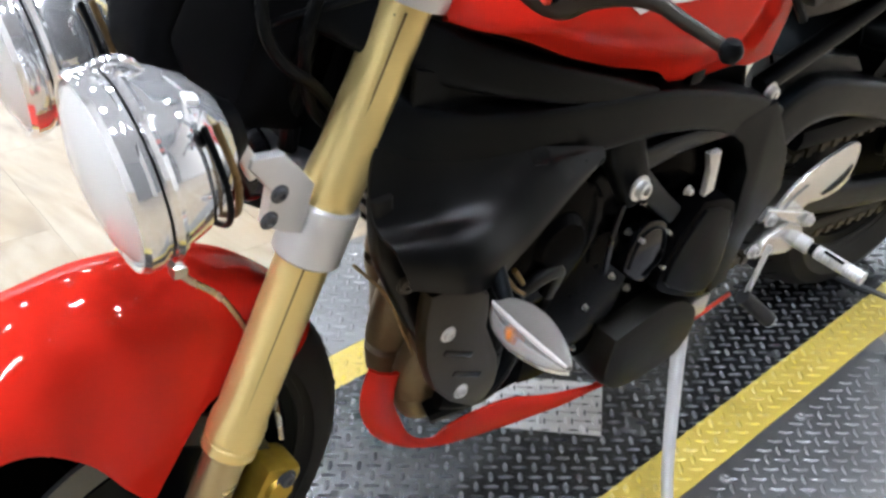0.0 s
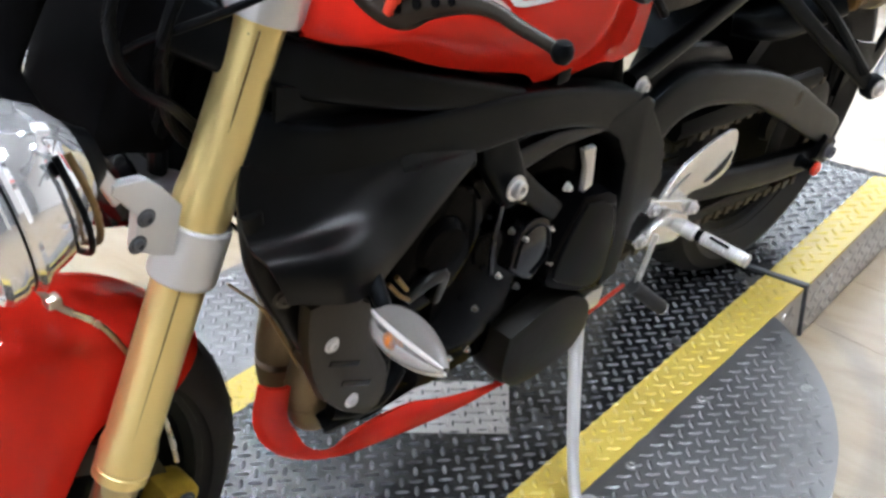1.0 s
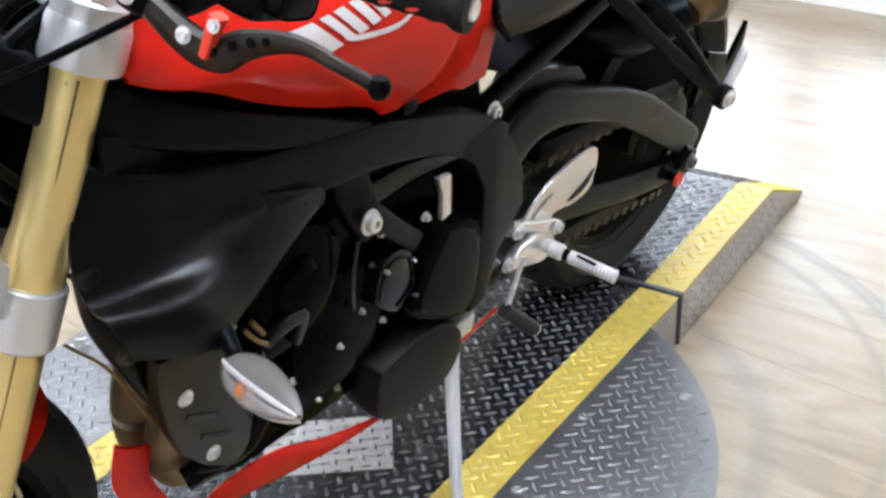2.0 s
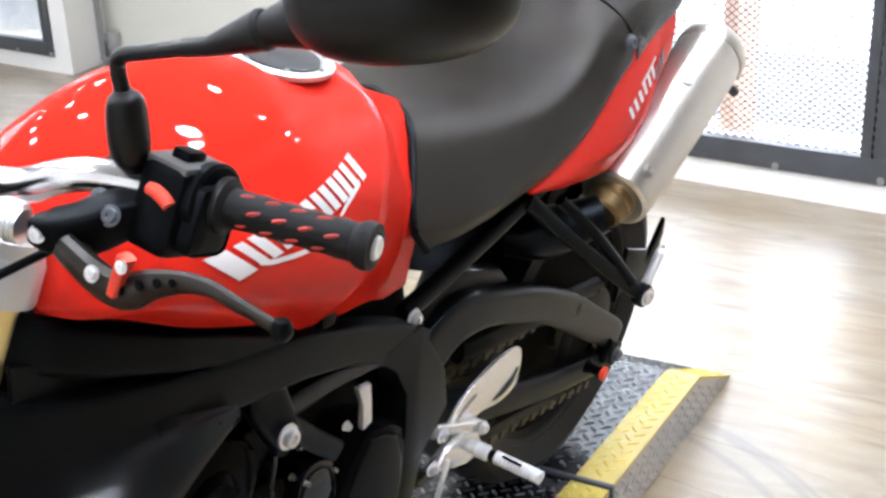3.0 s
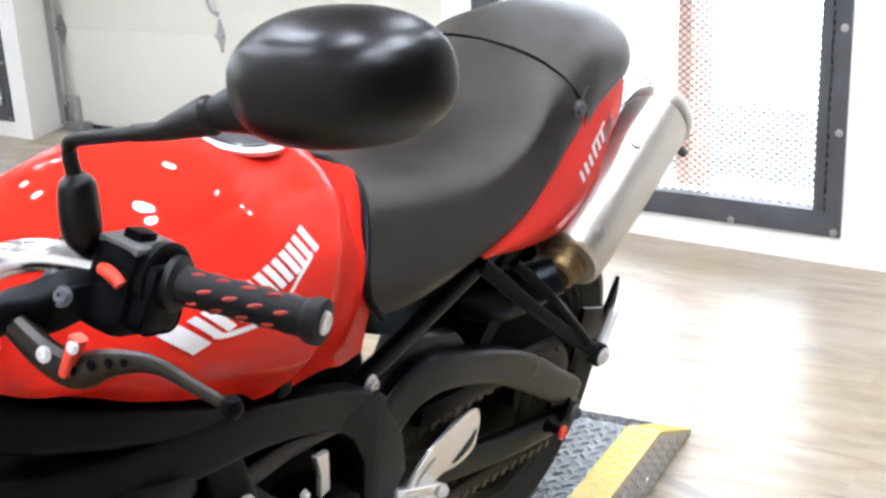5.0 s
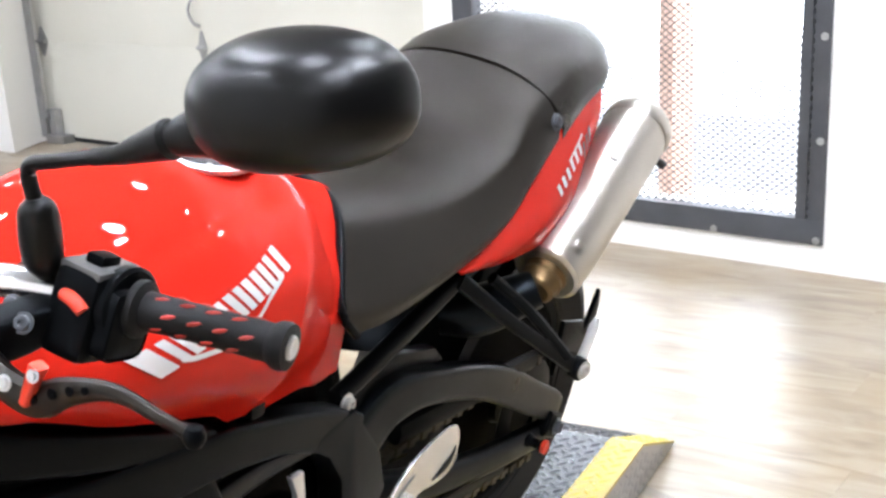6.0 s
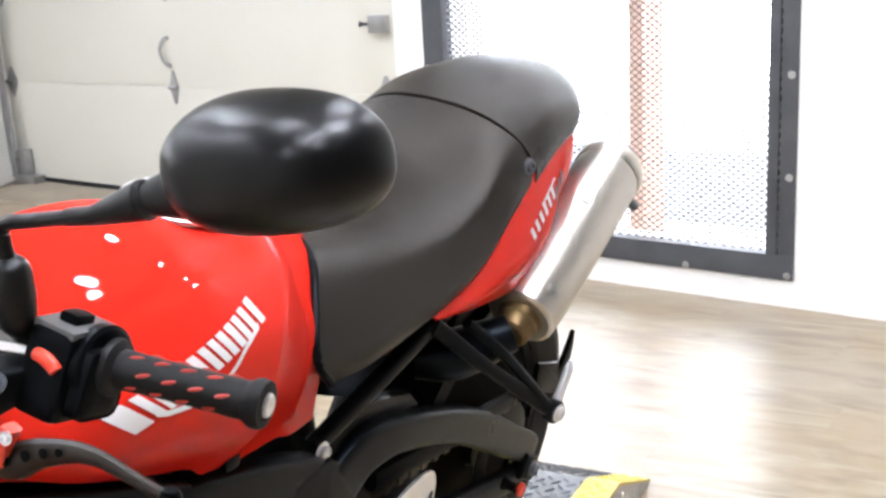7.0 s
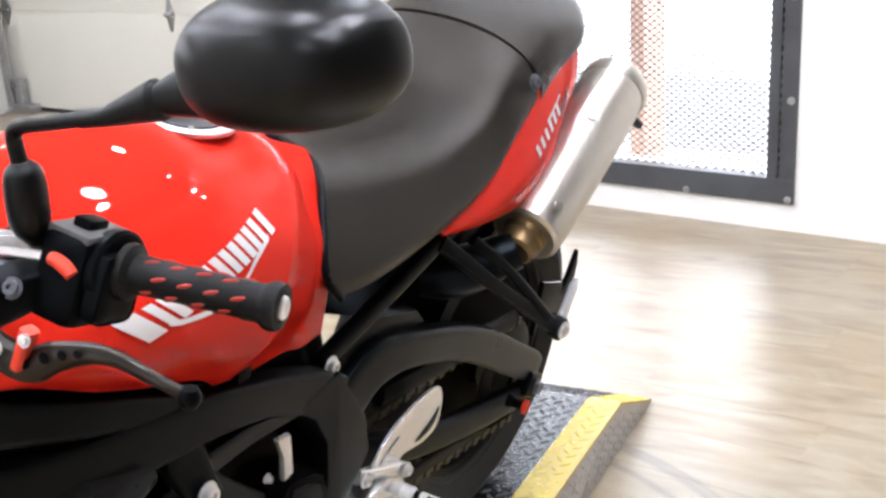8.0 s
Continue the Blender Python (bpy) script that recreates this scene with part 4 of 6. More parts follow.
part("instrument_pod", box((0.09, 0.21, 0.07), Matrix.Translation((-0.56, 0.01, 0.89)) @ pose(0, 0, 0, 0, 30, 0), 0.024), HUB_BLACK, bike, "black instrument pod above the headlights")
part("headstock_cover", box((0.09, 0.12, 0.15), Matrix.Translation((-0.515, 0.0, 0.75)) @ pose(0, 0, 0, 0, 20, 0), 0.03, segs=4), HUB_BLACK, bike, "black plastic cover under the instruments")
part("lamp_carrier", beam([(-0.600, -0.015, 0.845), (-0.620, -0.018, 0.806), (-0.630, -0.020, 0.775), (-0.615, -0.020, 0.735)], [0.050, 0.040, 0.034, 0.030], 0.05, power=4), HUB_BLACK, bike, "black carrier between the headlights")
part("horn", lathe([(0.0, -0.01), (0.036, -0.008), (0.040, 0.0), (0.036, 0.010), (0.018, 0.016), (0, 0.016)], frame_to((-0.56, -0.04, 0.655), (-1, -0.3, 0.1)), 24), BLACK_GLOSS, bike)

# tank
TC = -0.05                               # the tank's ridge
tank_half = [
    [(-0.425, TC, 0.820), (-0.425, -0.08, 0.810), (-0.423, -0.11, 0.798), (-0.422, -0.120, 0.792), (-0.42, -0.125, 0.788), (-0.42, -0.120, 0.784), (-0.42, -0.10, 0.780)],
    [(-0.400, TC, 0.866), (-0.400, -0.09, 0.848), (-0.400, -0.13, 0.818), (-0.400, -0.148, 0.803), (-0.40, -0.158, 0.793), (-0.40, -0.155, 0.785), (-0.40, -0.13, 0.778)],
    [(-0.355, TC, 0.906), (-0.355, -0.095, 0.886), (-0.355, -0.145, 0.845), (-0.355, -0.170, 0.820), (-0.355, -0.184, 0.800), (-0.355, -0.180, 0.785), (-0.355, -0.15, 0.765)],
    [(-0.300, TC, 0.927), (-0.300, -0.095, 0.911), (-0.300, -0.150, 0.872), (-0.300, -0.182, 0.840), (-0.300, -0.200, 0.805), (-0.300, -0.194, 0.768), (-0.300, -0.155, 0.738)],
    [(-0.235, TC, 0.935), (-0.235, -0.095, 0.924), (-0.235, -0.150, 0.892), (-0.235, -0.183, 0.855), (-0.235, -0.203, 0.815), (-0.235, -0.198, 0.755), (-0.235, -0.155, 0.712)],
    [(-0.170, TC, 0.930), (-0.170, -0.095, 0.922), (-0.170, -0.150, 0.895), (-0.170, -0.185, 0.862), (-0.170, -0.203, 0.815), (-0.170, -0.198, 0.740), (-0.170, -0.155, 0.690)],
    [(-0.090, TC, 0.912), (-0.094, -0.095, 0.904), (-0.097, -0.148, 0.884), (-0.099, -0.180, 0.856), (-0.104, -0.2015, 0.811), (-0.124, -0.1965, 0.729), (-0.148, -0.1545, 0.674)],
    [(-0.030, TC, 0.905), (-0.035, -0.095, 0.897), (-0.046, -0.147, 0.878), (-0.062, -0.178, 0.851), (-0.088, -0.2005, 0.808), (-0.108, -0.1960, 0.725), (-0.136, -0.1540, 0.670)],
    [(0.012, TC, 0.890), (0.000, -0.093, 0.881), (-0.014, -0.140, 0.862), (-0.032, -0.167, 0.838), (-0.052, -0.1875, 0.799), (-0.066, -0.1830, 0.722), (-0.080, -0.1500, 0.659)],
    [(0.045, -0.04, 0.866), (0.028, -0.09, 0.854), (0.006, -0.130, 0.836), (-0.004, -0.152, 0.818), (-0.008, -0.1690, 0.785), (-0.012, -0.1680, 0.720), (-0.022, -0.1470, 0.655)],
    [(0.085, -0.035, 0.844), (0.062, -0.08, 0.836), (0.034, -0.114, 0.816), (0.022, -0.137, 0.797), (0.016, -0.1545, 0.768), (0.016, -0.1555, 0.716), (0.012, -0.1430, 0.644)],
    [(0.160, -0.03, 0.815), (0.135, -0.07, 0.812), (0.100, -0.098, 0.798), (0.075, -0.118, 0.780), (0.055, -0.140, 0.755), (0.052, -0.148, 0.708), (0.056, -0.14, 0.644)],
]
tank_rows = [[(x, 2 * r[0][1] - y, z) for x, y, z in reversed(r[1:])] + r for r in tank_half]


def pressed_crease(bm, line, depth, spread):
    """Presses a soft valley along a line into a sheet, on both flanks."""
    pts = [Vector(p) for p in spline(line, 8)]
    pts += [Vector((p.x, 2 * TC - p.y, p.z)) for p in pts]
    bm.normal_update()
    for v in bm.verts:
        d = min((v.co - p).length for p in pts)
        if d < 3 * spread:
            v.co -= v.normal * depth * math.exp(-(d / spread) ** 2)
    return bm


shell = skin(tank_rows, 10, 8)
bmesh.ops.recalc_face_normals(shell, faces=shell.faces)
pressed_crease(shell, [(-0.330, -0.150, 0.850), (-0.262, -0.158, 0.879), (-0.200, -0.157, 0.890), (-0.130, -0.145, 0.893), (-0.080, -0.131, 0.890), (-0.045, -0.122, 0.888)], 0.0030, 0.010)
bmesh.ops.solidify(shell, geom=shell.faces[:], thickness=0.004)
tank = part("fuel_tank", shell, RED, bike, "glossy red fuel tank with white lettering bars")
capm = frame_to((-0.088, TC - 0.008, 0.913), (0.06, -0.13, 1)) @ Matrix.Scale(0.86, 4)
cap = part("filler_cap", lathe([(0.062, 0.0), (0.064, 0.006), (0.060, 0.009), (0.050, 0.007), (0.048, 0.004), (0.030, 0.006), (0, 0.007)], capm, 40), SILVER, bike, "round silver fuel filler cap")
part("cap_centre", lathe([(0.047, 0.004), (0.047, 0.0078), (0.044, 0.0088), (0, 0.0092)], capm, 36), DARK_STEEL, cap, "dull grey cap centre")
for k in range(7):
    a = 2 * math.pi * k / 7
    bolt("cap_screw", capm @ Vector((0.055 * math.cos(a), 0.055 * math.sin(a), 0.007)), capm.to_3x3() @ Vector((0, 0, 1)), 0.003, 0.003, STEEL, cap)

# seats
seat_half = [
    [(0.150, 0, 0.822), (0.125, 0.06, 0.820), (0.096, 0.098, 0.811), (0.068, 0.124, 0.788), (0.034, 0.158, 0.735), (0.055, 0.165, 0.70)],
    [(0.24, 0, 0.816), (0.225, 0.07, 0.815), (0.200, 0.118, 0.803), (0.175, 0.141, 0.780), (0.125, 0.170, 0.725), (0.12, 0.17, 0.70)],
    [(0.32, 0, 0.818), (0.312, 0.08, 0.816), (0.305, 0.132, 0.805), (0.290, 0.154, 0.783), (0.255, 0.174, 0.735), (0.24, 0.17, 0.712)],
    [(0.40, 0, 0.843), (0.40, 0.085, 0.840), (0.398, 0.136, 0.830), (0.392, 0.157, 0.808), (0.372, 0.175, 0.762), (0.36, 0.17, 0.74)],
    [(0.455, 0, 0.887), (0.455, 0.08, 0.883), (0.460, 0.130, 0.872), (0.462, 0.149, 0.851), (0.458, 0.168, 0.815), (0.455, 0.165, 0.795)],
    [(0.50, 0, 0.922), (0.502, 0.075, 0.915), (0.512, 0.125, 0.895), (0.518, 0.144, 0.876), (0.52, 0.161, 0.842), (0.52, 0.157, 0.83)],
]
seat_rows = mirrored(seat_half)
seat = part("rider_seat", skin(seat_rows, 6, 5, 0.01), VINYL, bike, "dark grey vinyl rider seat")
for s in (1, -1):
    part("seat_piping", tube([(x - 0.002, -y * s, z - 0.002) for x, y, z in seat_half[0]], 0.0052, 10), BLACK, seat, "black rubber edge of the seat")
pillion_rows = mirrored([
    [(0.505, 0, 0.925), (0.507, 0.075, 0.918), (0.517, 0.129, 0.893), (0.525, 0.159, 0.861), (0.525, 0.164, 0.835)],
    [(0.60, 0, 0.945), (0.60, 0.08, 0.938), (0.60, 0.130, 0.918), (0.60, 0.152, 0.888), (0.60, 0.155, 0.865)],
    [(0.70, 0, 0.960), (0.70, 0.07, 0.952), (0.70, 0.115, 0.926), (0.70, 0.138, 0.902), (0.70, 0.140, 0.882)],
    [(0.795, 0, 0.952), (0.790, 0.052, 0.946), (0.775, 0.094, 0.926), (0.765, 0.112, 0.902), (0.762, 0.112, 0.884)],
    [(0.842, 0, 0.912), (0.836, 0.035, 0.908), (0.818, 0.066, 0.899), (0.800, 0.086, 0.890), (0.795, 0.088, 0.882)],
])
part("pillion_seat", skin(pillion_rows, 6, 5, 0.01), VINYL, bike, "dark vinyl pillion seat pad")


def tail_panel(s):
    rows = [
        [(0.265, -0.166, 0.712), (0.268, -0.170, 0.709), (0.270, -0.168, 0.705)],
        [(0.36, -0.168, 0.748), (0.375, -0.180, 0.712), (0.39, -0.172, 0.690)],
        [(0.455, -0.165, 0.800), (0.485, -0.184, 0.738), (0.50, -0.172, 0.687)],
        [(0.525, -0.160, 0.848), (0.565, -0.176, 0.770), (0.58, -0.166, 0.704)],
        [(0.60, -0.150, 0.886), (0.630, -0.160, 0.806), (0.635, -0.146, 0.734)],
        [(0.69, -0.134, 0.905), (0.705, -0.138, 0.836), (0.700, -0.126, 0.768)],
        [(0.752, -0.100, 0.896), (0.762, -0.096, 0.852), (0.750, -0.086, 0.815)],
    ]
    p = part("tail_panel", skin([side(r, s) for r in rows], 6, 6, 0.004), RED, bike, "glossy red tail side panel with a small decal")
    return p


both(tail_panel)
for s in (1, -1):
    bolt("seat_bolt", (0.503, -0.160 * s, 0.862), (-0.1, -s, 0.3), 0.009, 0.006, IRON, bike, "dark socket seat screw")


# silencers
def silencer(s):
    a, b = Vector((0.506, -0.178 * s, 0.636)), Vector((0.832, -0.160 * s, 0.803))
    d = (b - a).normalized()
    m = frame_to(a, d)
    L = (b - a).length
    rows = []
    for h, r in ((0.0, 0.046), (0.004, 0.052), (0.04, 0.055), (L * 0.5, 0.057), (L - 0.05, 0.056), (L - 0.012, 0.054), (L, 0.047), (L - 0.004, 0.032), (L - 0.03, 0.027)):
        rows.append((r, h))
    can = part("silencer", lathe(rows, m, 36), CAN, bike, "brushed steel silencer angled up beside the tail")
    part("end_cap", lathe([(0.0565, L - 0.035), (0.0580, L - 0.03), (0.0570, L - 0.012), (0.048, L + 0.002), (0.046, L + 0.001), (0.044, L - 0.03), (0.0565, L - 0.035)], m, 36), CAN, can)
    part("link_collar", lathe([(0.022, -0.036), (0.027, -0.032), (0.028, -0.022), (0.032, -0.015), (0.030, -0.008), (0.036, 0.004), (0.03, 0.004)], m, 28), BRASS, can, "heat-tinted brass collar")
    part("link_pipe", tube([(0.40, -0.07 * s, 0.575), (0.43, -0.12 * s, 0.585), a - d * 0.03], [0.034, 0.038, 0.028], 18), SWING, bike, "black link pipe")
    for p in ((0.519, -0.2225, 0.695), (0.669, -0.1905, 0.7925)):
        p = Vector((p[0], p[1] * s, p[2]))
        foot = a + d * (p - a).dot(d)
        out = (p - foot).normalized()
        bolt("silencer_bolt", foot + out * 0.0555, out, 0.008, 0.005, STEEL, can)
    part("hanger_stub", tube([b - d * 0.02 + Vector((0.03, -0.03 * s, -0.05)), b - d * 0.02 + Vector((0.045, -0.04 * s, -0.062))], 0.008, 10), IRON, can, "small dark mounting stub")


both(silencer)

# frame


def spar(s):
    path = [(-0.480, -0.085, 0.712), (-0.445, -0.122, 0.692), (-0.350, -0.142, 0.671), (-0.250, -0.150, 0.656), (-0.160, -0.151, 0.645), (-0.100, -0.149, 0.630), (-0.040, -0.146, 0.611), (0.03, -0.142, 0.580), (0.085, -0.140, 0.548)]
    part("frame_spar", beam(side(path, s), [0.060, 0.056, 0.056, 0.058, 0.052, 0.048, 0.048, 0.054, 0.056], [0.05, 0.042, 0.036, 0.032, 0.034, 0.034, 0.034, 0.034, 0.034], power=7), FRAME_BLACK, bike, "matt black main frame spar")
    up = [(-0.50, -0.065, 0.800), (-0.43, -0.115, 0.760), (-0.33, -0.140, 0.722), (-0.25, -0.146, 0.694), (-0.17, -0.146, 0.665)]
    part("upper_rail", beam(side(up, s), [0.055, 0.048, 0.040, 0.032, 0.022], 0.034, power=5), FRAME_BLACK, bike)
    part("spar_web", plate([(-0.455, 0.756), (-0.455, 0.715), (-0.300, 0.680), (-0.255, 0.684)], -0.134 * s, -0.128 * s, 0.002), FRAME_BLACK, bike)
    part("inner_panel", plate([(-0.47, 0.80), (-0.47, 0.69), (-0.15, 0.64), (0.05, 0.58), (0.05, 0.66), (-0.10, 0.70)], -0.118 * s, -0.112 * s, 0.001), BLACK, bike)
    part("tank_lug", box((0.022, 0.02, 0.022), Matrix.Translation((-0.105, -0.152 * s, 0.672)), 0.006), BLACK, bike)
    out = [(-0.020, 0.586), (0.075, 0.590), (0.119, 0.530), (0.140, 0.500), (0.156, 0.440), (0.112, 0.386), (0.100, 0.314), (0.066, 0.307), (0.058, 0.364), (0.066, 0.440), (0.058, 0.500), (0.030, 0.545), (0.0, 0.568)]
    part("pivot_plate", plate(out, -0.160 * s, -0.120 * s, 0.005), FRAME_BLACK, bike, "angular black swingarm pivot plate")
    part("engine_hanger", beam(side([(-0.192, -0.148, 0.640), (-0.187, -0.150, 0.612), (-0.176, -0.157, 0.582), (-0.160, -0.162, 0.548)], s), [0.052, 0.050, 0.044, 0.036], [0.028, 0.028, 0.026, 0.024], power=4), FRAME_BLACK, bike)
    part("brace_tube", beam(side([(-0.160, -0.158, 0.570), (-0.11, -0.152, 0.522), (-0.060, -0.146, 0.478)], s), 0.026, 0.022), FRAME_BLACK, bike)
    part("side_wedge", beam(side([(-0.155, -0.152, 0.584), (-0.08, -0.150, 0.584), (0.012, -0.147, 0.568)], s), [0.030, 0.024, 0.008], 0.02), SHROUD, bike)
    part("subframe_tube", beam(side([(0.070, -0.132, 0.596), (0.20, -0.138, 0.640), (0.32, -0.142, 0.682), (0.42, -0.14, 0.71)], s), 0.026, 0.022, power=2.6), FRAME_BLACK, bike, "black subframe tube")
    bolt("frame_bolt", (-0.178, -0.178 * s, 0.572), (0, -s, 0.1), 0.0098, 0.010, ALU, bike, "large silver engine bolt")
    bolt("subframe_bolt", (0.075, -0.144 * s, 0.594), (0, -s, 0), 0.0085, 0.009, ALU, bike)
    lv = [(-0.062, 0.572), (-0.040, 0.570), (-0.036, 0.548), (-0.031, 0.515), (-0.046, 0.511), (-0.050, 0.545), (-0.056, 0.558)]
    part("clutch_arm", plate(lv, -0.176 * s, -0.168 * s, 0.002), ALU, bike, "small bright clutch arm")
    bolt("engine_screw", (-0.059, -0.160 * s, 0.516), (0, -s, 0), 0.0042, 0.007, ALU, bike)
    part("thin_hose", tube(side([(-0.188, -0.172, 0.552), (-0.186, -0.168, 0.50), (-0.175, -0.163, 0.45)], s), 0.003, 8), BLACK_GLOSS, bike)


both(spar)

# radiator shroud, radiator, engine
def shroud(s):
    top = [
        [(-0.485, -0.128, 0.690), (-0.498, -0.142, 0.660), (-0.500, -0.160, 0.634)],
        [(-0.440, -0.142, 0.684), (-0.438, -0.154, 0.656), (-0.436, -0.173, 0.634)],
        [(-0.370, -0.154, 0.670), (-0.371, -0.163, 0.653), (-0.372, -0.178, 0.640)],
        [(-0.300, -0.166, 0.654), (-0.300, -0.170, 0.649), (-0.301, -0.177, 0.645)],
        [(-0.248, -0.174, 0.642), (-0.248, -0.175, 0.641), (-0.248, -0.176, 0.640)],
    ]
    low = [
        [(-0.500, -0.160, 0.634), (-0.498, -0.180, 0.627), (-0.494, -0.191, 0.611), (-0.488, -0.196, 0.590)],
        [(-0.436, -0.173, 0.634), (-0.436, -0.201, 0.626), (-0.434, -0.217, 0.606), (-0.430, -0.220, 0.580)],
        [(-0.372, -0.178, 0.640), (-0.374, -0.195, 0.624), (-0.376, -0.207, 0.608), (-0.378, -0.212, 0.593)],
        [(-0.301, -0.177, 0.645), (-0.303, -0.186, 0.635), (-0.306, -0.192, 0.626), (-0.311, -0.196, 0.616)],
        [(-0.248, -0.176, 0.640), (-0.248, -0.178, 0.637), (-0.249, -0.180, 0.634), (-0.251, -0.180, 0.631)],
    ]
    sc = part("air_scoop", skin([side(t + w[1:], s) for t, w in zip(top, low)], 6, 6, 0.004), SHROUD, bike, "satin black pointed radiator scoop")
    part("scoop_rib", beam(side([(-0.470, -0.180, 0.576), (-0.380, -0.188, 0.592), (-0.310, -0.184, 0.615), (-0.252, -0.178, 0.632)], s), [0.010, 0.010, 0.008, 0.005], 0.008), BLACK, sc)
    part("scoop_leg", beam(side([(-0.490, -0.146, 0.655), (-0.484, -0.152, 0.60), (-0.460, -0.166, 0.545), (-0.438, -0.173, 0.495), (-0.428, -0.174, 0.470)], s), [0.020, 0.022, 0.028, 0.022, 0.012], 0.016), SHROUD, bike)
    part("leg_edge", tube(side([(-0.530, -0.170, 0.617), (-0.492, -0.172, 0.567), (-0.455, -0.176, 0.484)], s), 0.0016, 6), BRASS, bike, "thin worn metal edge")
    bolt("scoop_bolt", (-0.487, -0.190 * s, 0.592), (-0.3, -s, 0), 0.0072, 0.003, BRONZE, bike)


both(shroud)
rad = part("radiator", box((0.035, 0.22, 0.14), Matrix.Translation((-0.385, -0.03, 0.600)) @ pose(0, 0, 0, 0, -14, 0), 0.006), BLACK, bike, "black radiator behind the front wheel")
for k in range(10):
    part("fin", box((0.004, 0.20, 0.0025), Matrix.Translation((-0.4035 + (k - 4.5) * 0.0031, -0.03, 0.597 + (k - 4.5) * 0.0125)) @ pose(0, 0, 0, 0, -14, 0), 0), BLACK_GLOSS, rad)


def rad_cover(s):
    out = [(-0.462, 0.570), (-0.43, 0.566), (-0.388, 0.540), (-0.384, 0.500), (-0.360, 0.450), (-0.356, 0.408), (-0.384, 0.392), (-0.440, 0.446), (-0.462, 0.520)]
    c = part("header_guard", plate(out, -0.196 * s, -0.178 * s, 0.006, smooth=2), BRONZE, bike, "bronze-black slotted side guard")
    for x, z in ((-0.418, 0.483), (-0.401, 0.448)):
        part("slot", box((0.042, 0.002, 0.006), Matrix.Translation((x, -0.1965 * s, z)) @ pose(0, 0, 0, 0, 29, 0), 0.001), BLACK_GLOSS, c)
    for x, z in ((-0.4354, 0.5155), (-0.405, 0.427)):
        bolt("guard_bolt", (x, -0.196 * s, z), (0, -s, 0), 0.0058, 0.004, ALU, c)


both(rad_cover)
part("engine_block", box((0.27, 0.22, 0.22), Matrix.Translation((-0.10, -0.02, 0.38)), 0.03), ENGINE, bike, "black engine block")
part("cylinder_bank", box((0.22, 0.25, 0.20), Matrix.Translation((-0.24, -0.01, 0.54)) @ pose(0, 0, 0, 0, -18, 0), 0.025), ENGINE, bike)
part("gearbox", box((0.22, 0.24, 0.22), Matrix.Translation((0.0, 0, 0.42)), 0.03), ENGINE, bike)
part("airbox", box((0.42, 0.20, 0.13), Matrix.Translation((-0.17, 0, 0.715)) @ pose(0, 0, 0, 0, 14, 0), 0.03), BLACK, bike)
part("inner_tray", box((0.30, 0.20, 0.10), Matrix.Translation((0.41, 0, 0.695)) @ pose(0, 0, 0, 0, -8, 0), 0.03), BLACK, bike)


def cover(s):
    alt = [(-0.235, 0.475), (-0.18, 0.495), (-0.125, 0.475), (-0.10, 0.42), (-0.115, 0.355), (-0.165, 0.325), (-0.225, 0.345), (-0.25, 0.41)]
    c = part("alternator_cover", plate(alt, -0.149 * s, -0.12 * s, 0.014, smooth=4), ENGINE, bike, "black rounded alternator cover")
    for k in range(5):
        a = 2 * math.pi * k / 5 + 2.2
        bolt("cover_screw", (-0.175 + 0.078 * math.cos(a), -0.146 * s, 0.41 + 0.083 * math.sin(a)), (0, -s, 0), 0.0030, 0.005, STEEL, c)
    spr = [(-0.020, 0.490), (0.048, 0.464), (0.066, 0.376), (0.046, 0.318), (-0.050, 0.364), (-0.070, 0.395), (-0.052, 0.445)]
    c2 = part("sprocket_cover", plate(spr, -0.166 * s, -0.13 * s, 0.010, smooth=3), ENGINE, bike, "gloss black sprocket cover")
    inner = [(-0.016, 0.477), (0.038, 0.455), (0.054, 0.376), (0.037, 0.332), (-0.044, 0.374), (-0.057, 0.398), (-0.040, 0.441)]
    part("cover_inset", plate(inner, -0.1690 * s, -0.160 * s, 0.003, smooth=2), BLACK, c2)
    for x, z in ((-0.138, 0.529), (-0.120, 0.471), (-0.072, 0.463), (-0.063, 0.410), (-0.158, 0.437), (-0.191, 0.407), (-0.348, 0.526), (-0.222, 0.350)):
        bolt("engine_screw", (x, -0.160 * s, z), (0, -s, 0), 0.0026, 0.005, STEEL, bike)
    tri = [(-0.1345, 0.430), (-0.130, 0.465), (-0.119, 0.486), (-0.095, 0.488), (-0.072, 0.470), (-0.062, 0.420), (-0.093, 0.398)]
    small = part("starter_cover", plate(tri, -0.160 * s, -0.13 * s, 0.006, smooth=3), BLACK_GLOSS, bike, "small gloss black starter cover")
    part("cover_rib", tube([(x * 0.8 - 0.1 * 0.2, -0.1605 * s, z * 0.8 + 0.445 * 0.2) for x, z in tri], 0.0018, 6), BLACK, small)
    bank = [(-0.330, 0.470), (-0.318, 0.545), (-0.265, 0.592), (-0.205, 0.570), (-0.190, 0.510), (-0.225, 0.452), (-0.290, 0.440)]
    part("cylinder_side", plate(bank, -0.158 * s, -0.12 * s, 0.018, smooth=4), ENGINE, bike)
    part("cam_cover", lathe([(0.0, 0.012), (0.026, 0.010), (0.034, 0.002), (0.036, -0.01)], frame_to((-0.262, -0.158 * s, 0.525), (-0.1, -s, 0)), 28), ENGINE, bike)
    sump = [(-0.115, 0.32), (-0.02, 0.335), (0.045, 0.30), (0.055, 0.25), (0.02, 0.215), (-0.07, 0.215), (-0.115, 0.25)]
    part("engine_guard", plate(sump, -0.165 * s, -0.10 * s, 0.016, smooth=4), GUARD, bike, "scuffed dark crankcase guard")


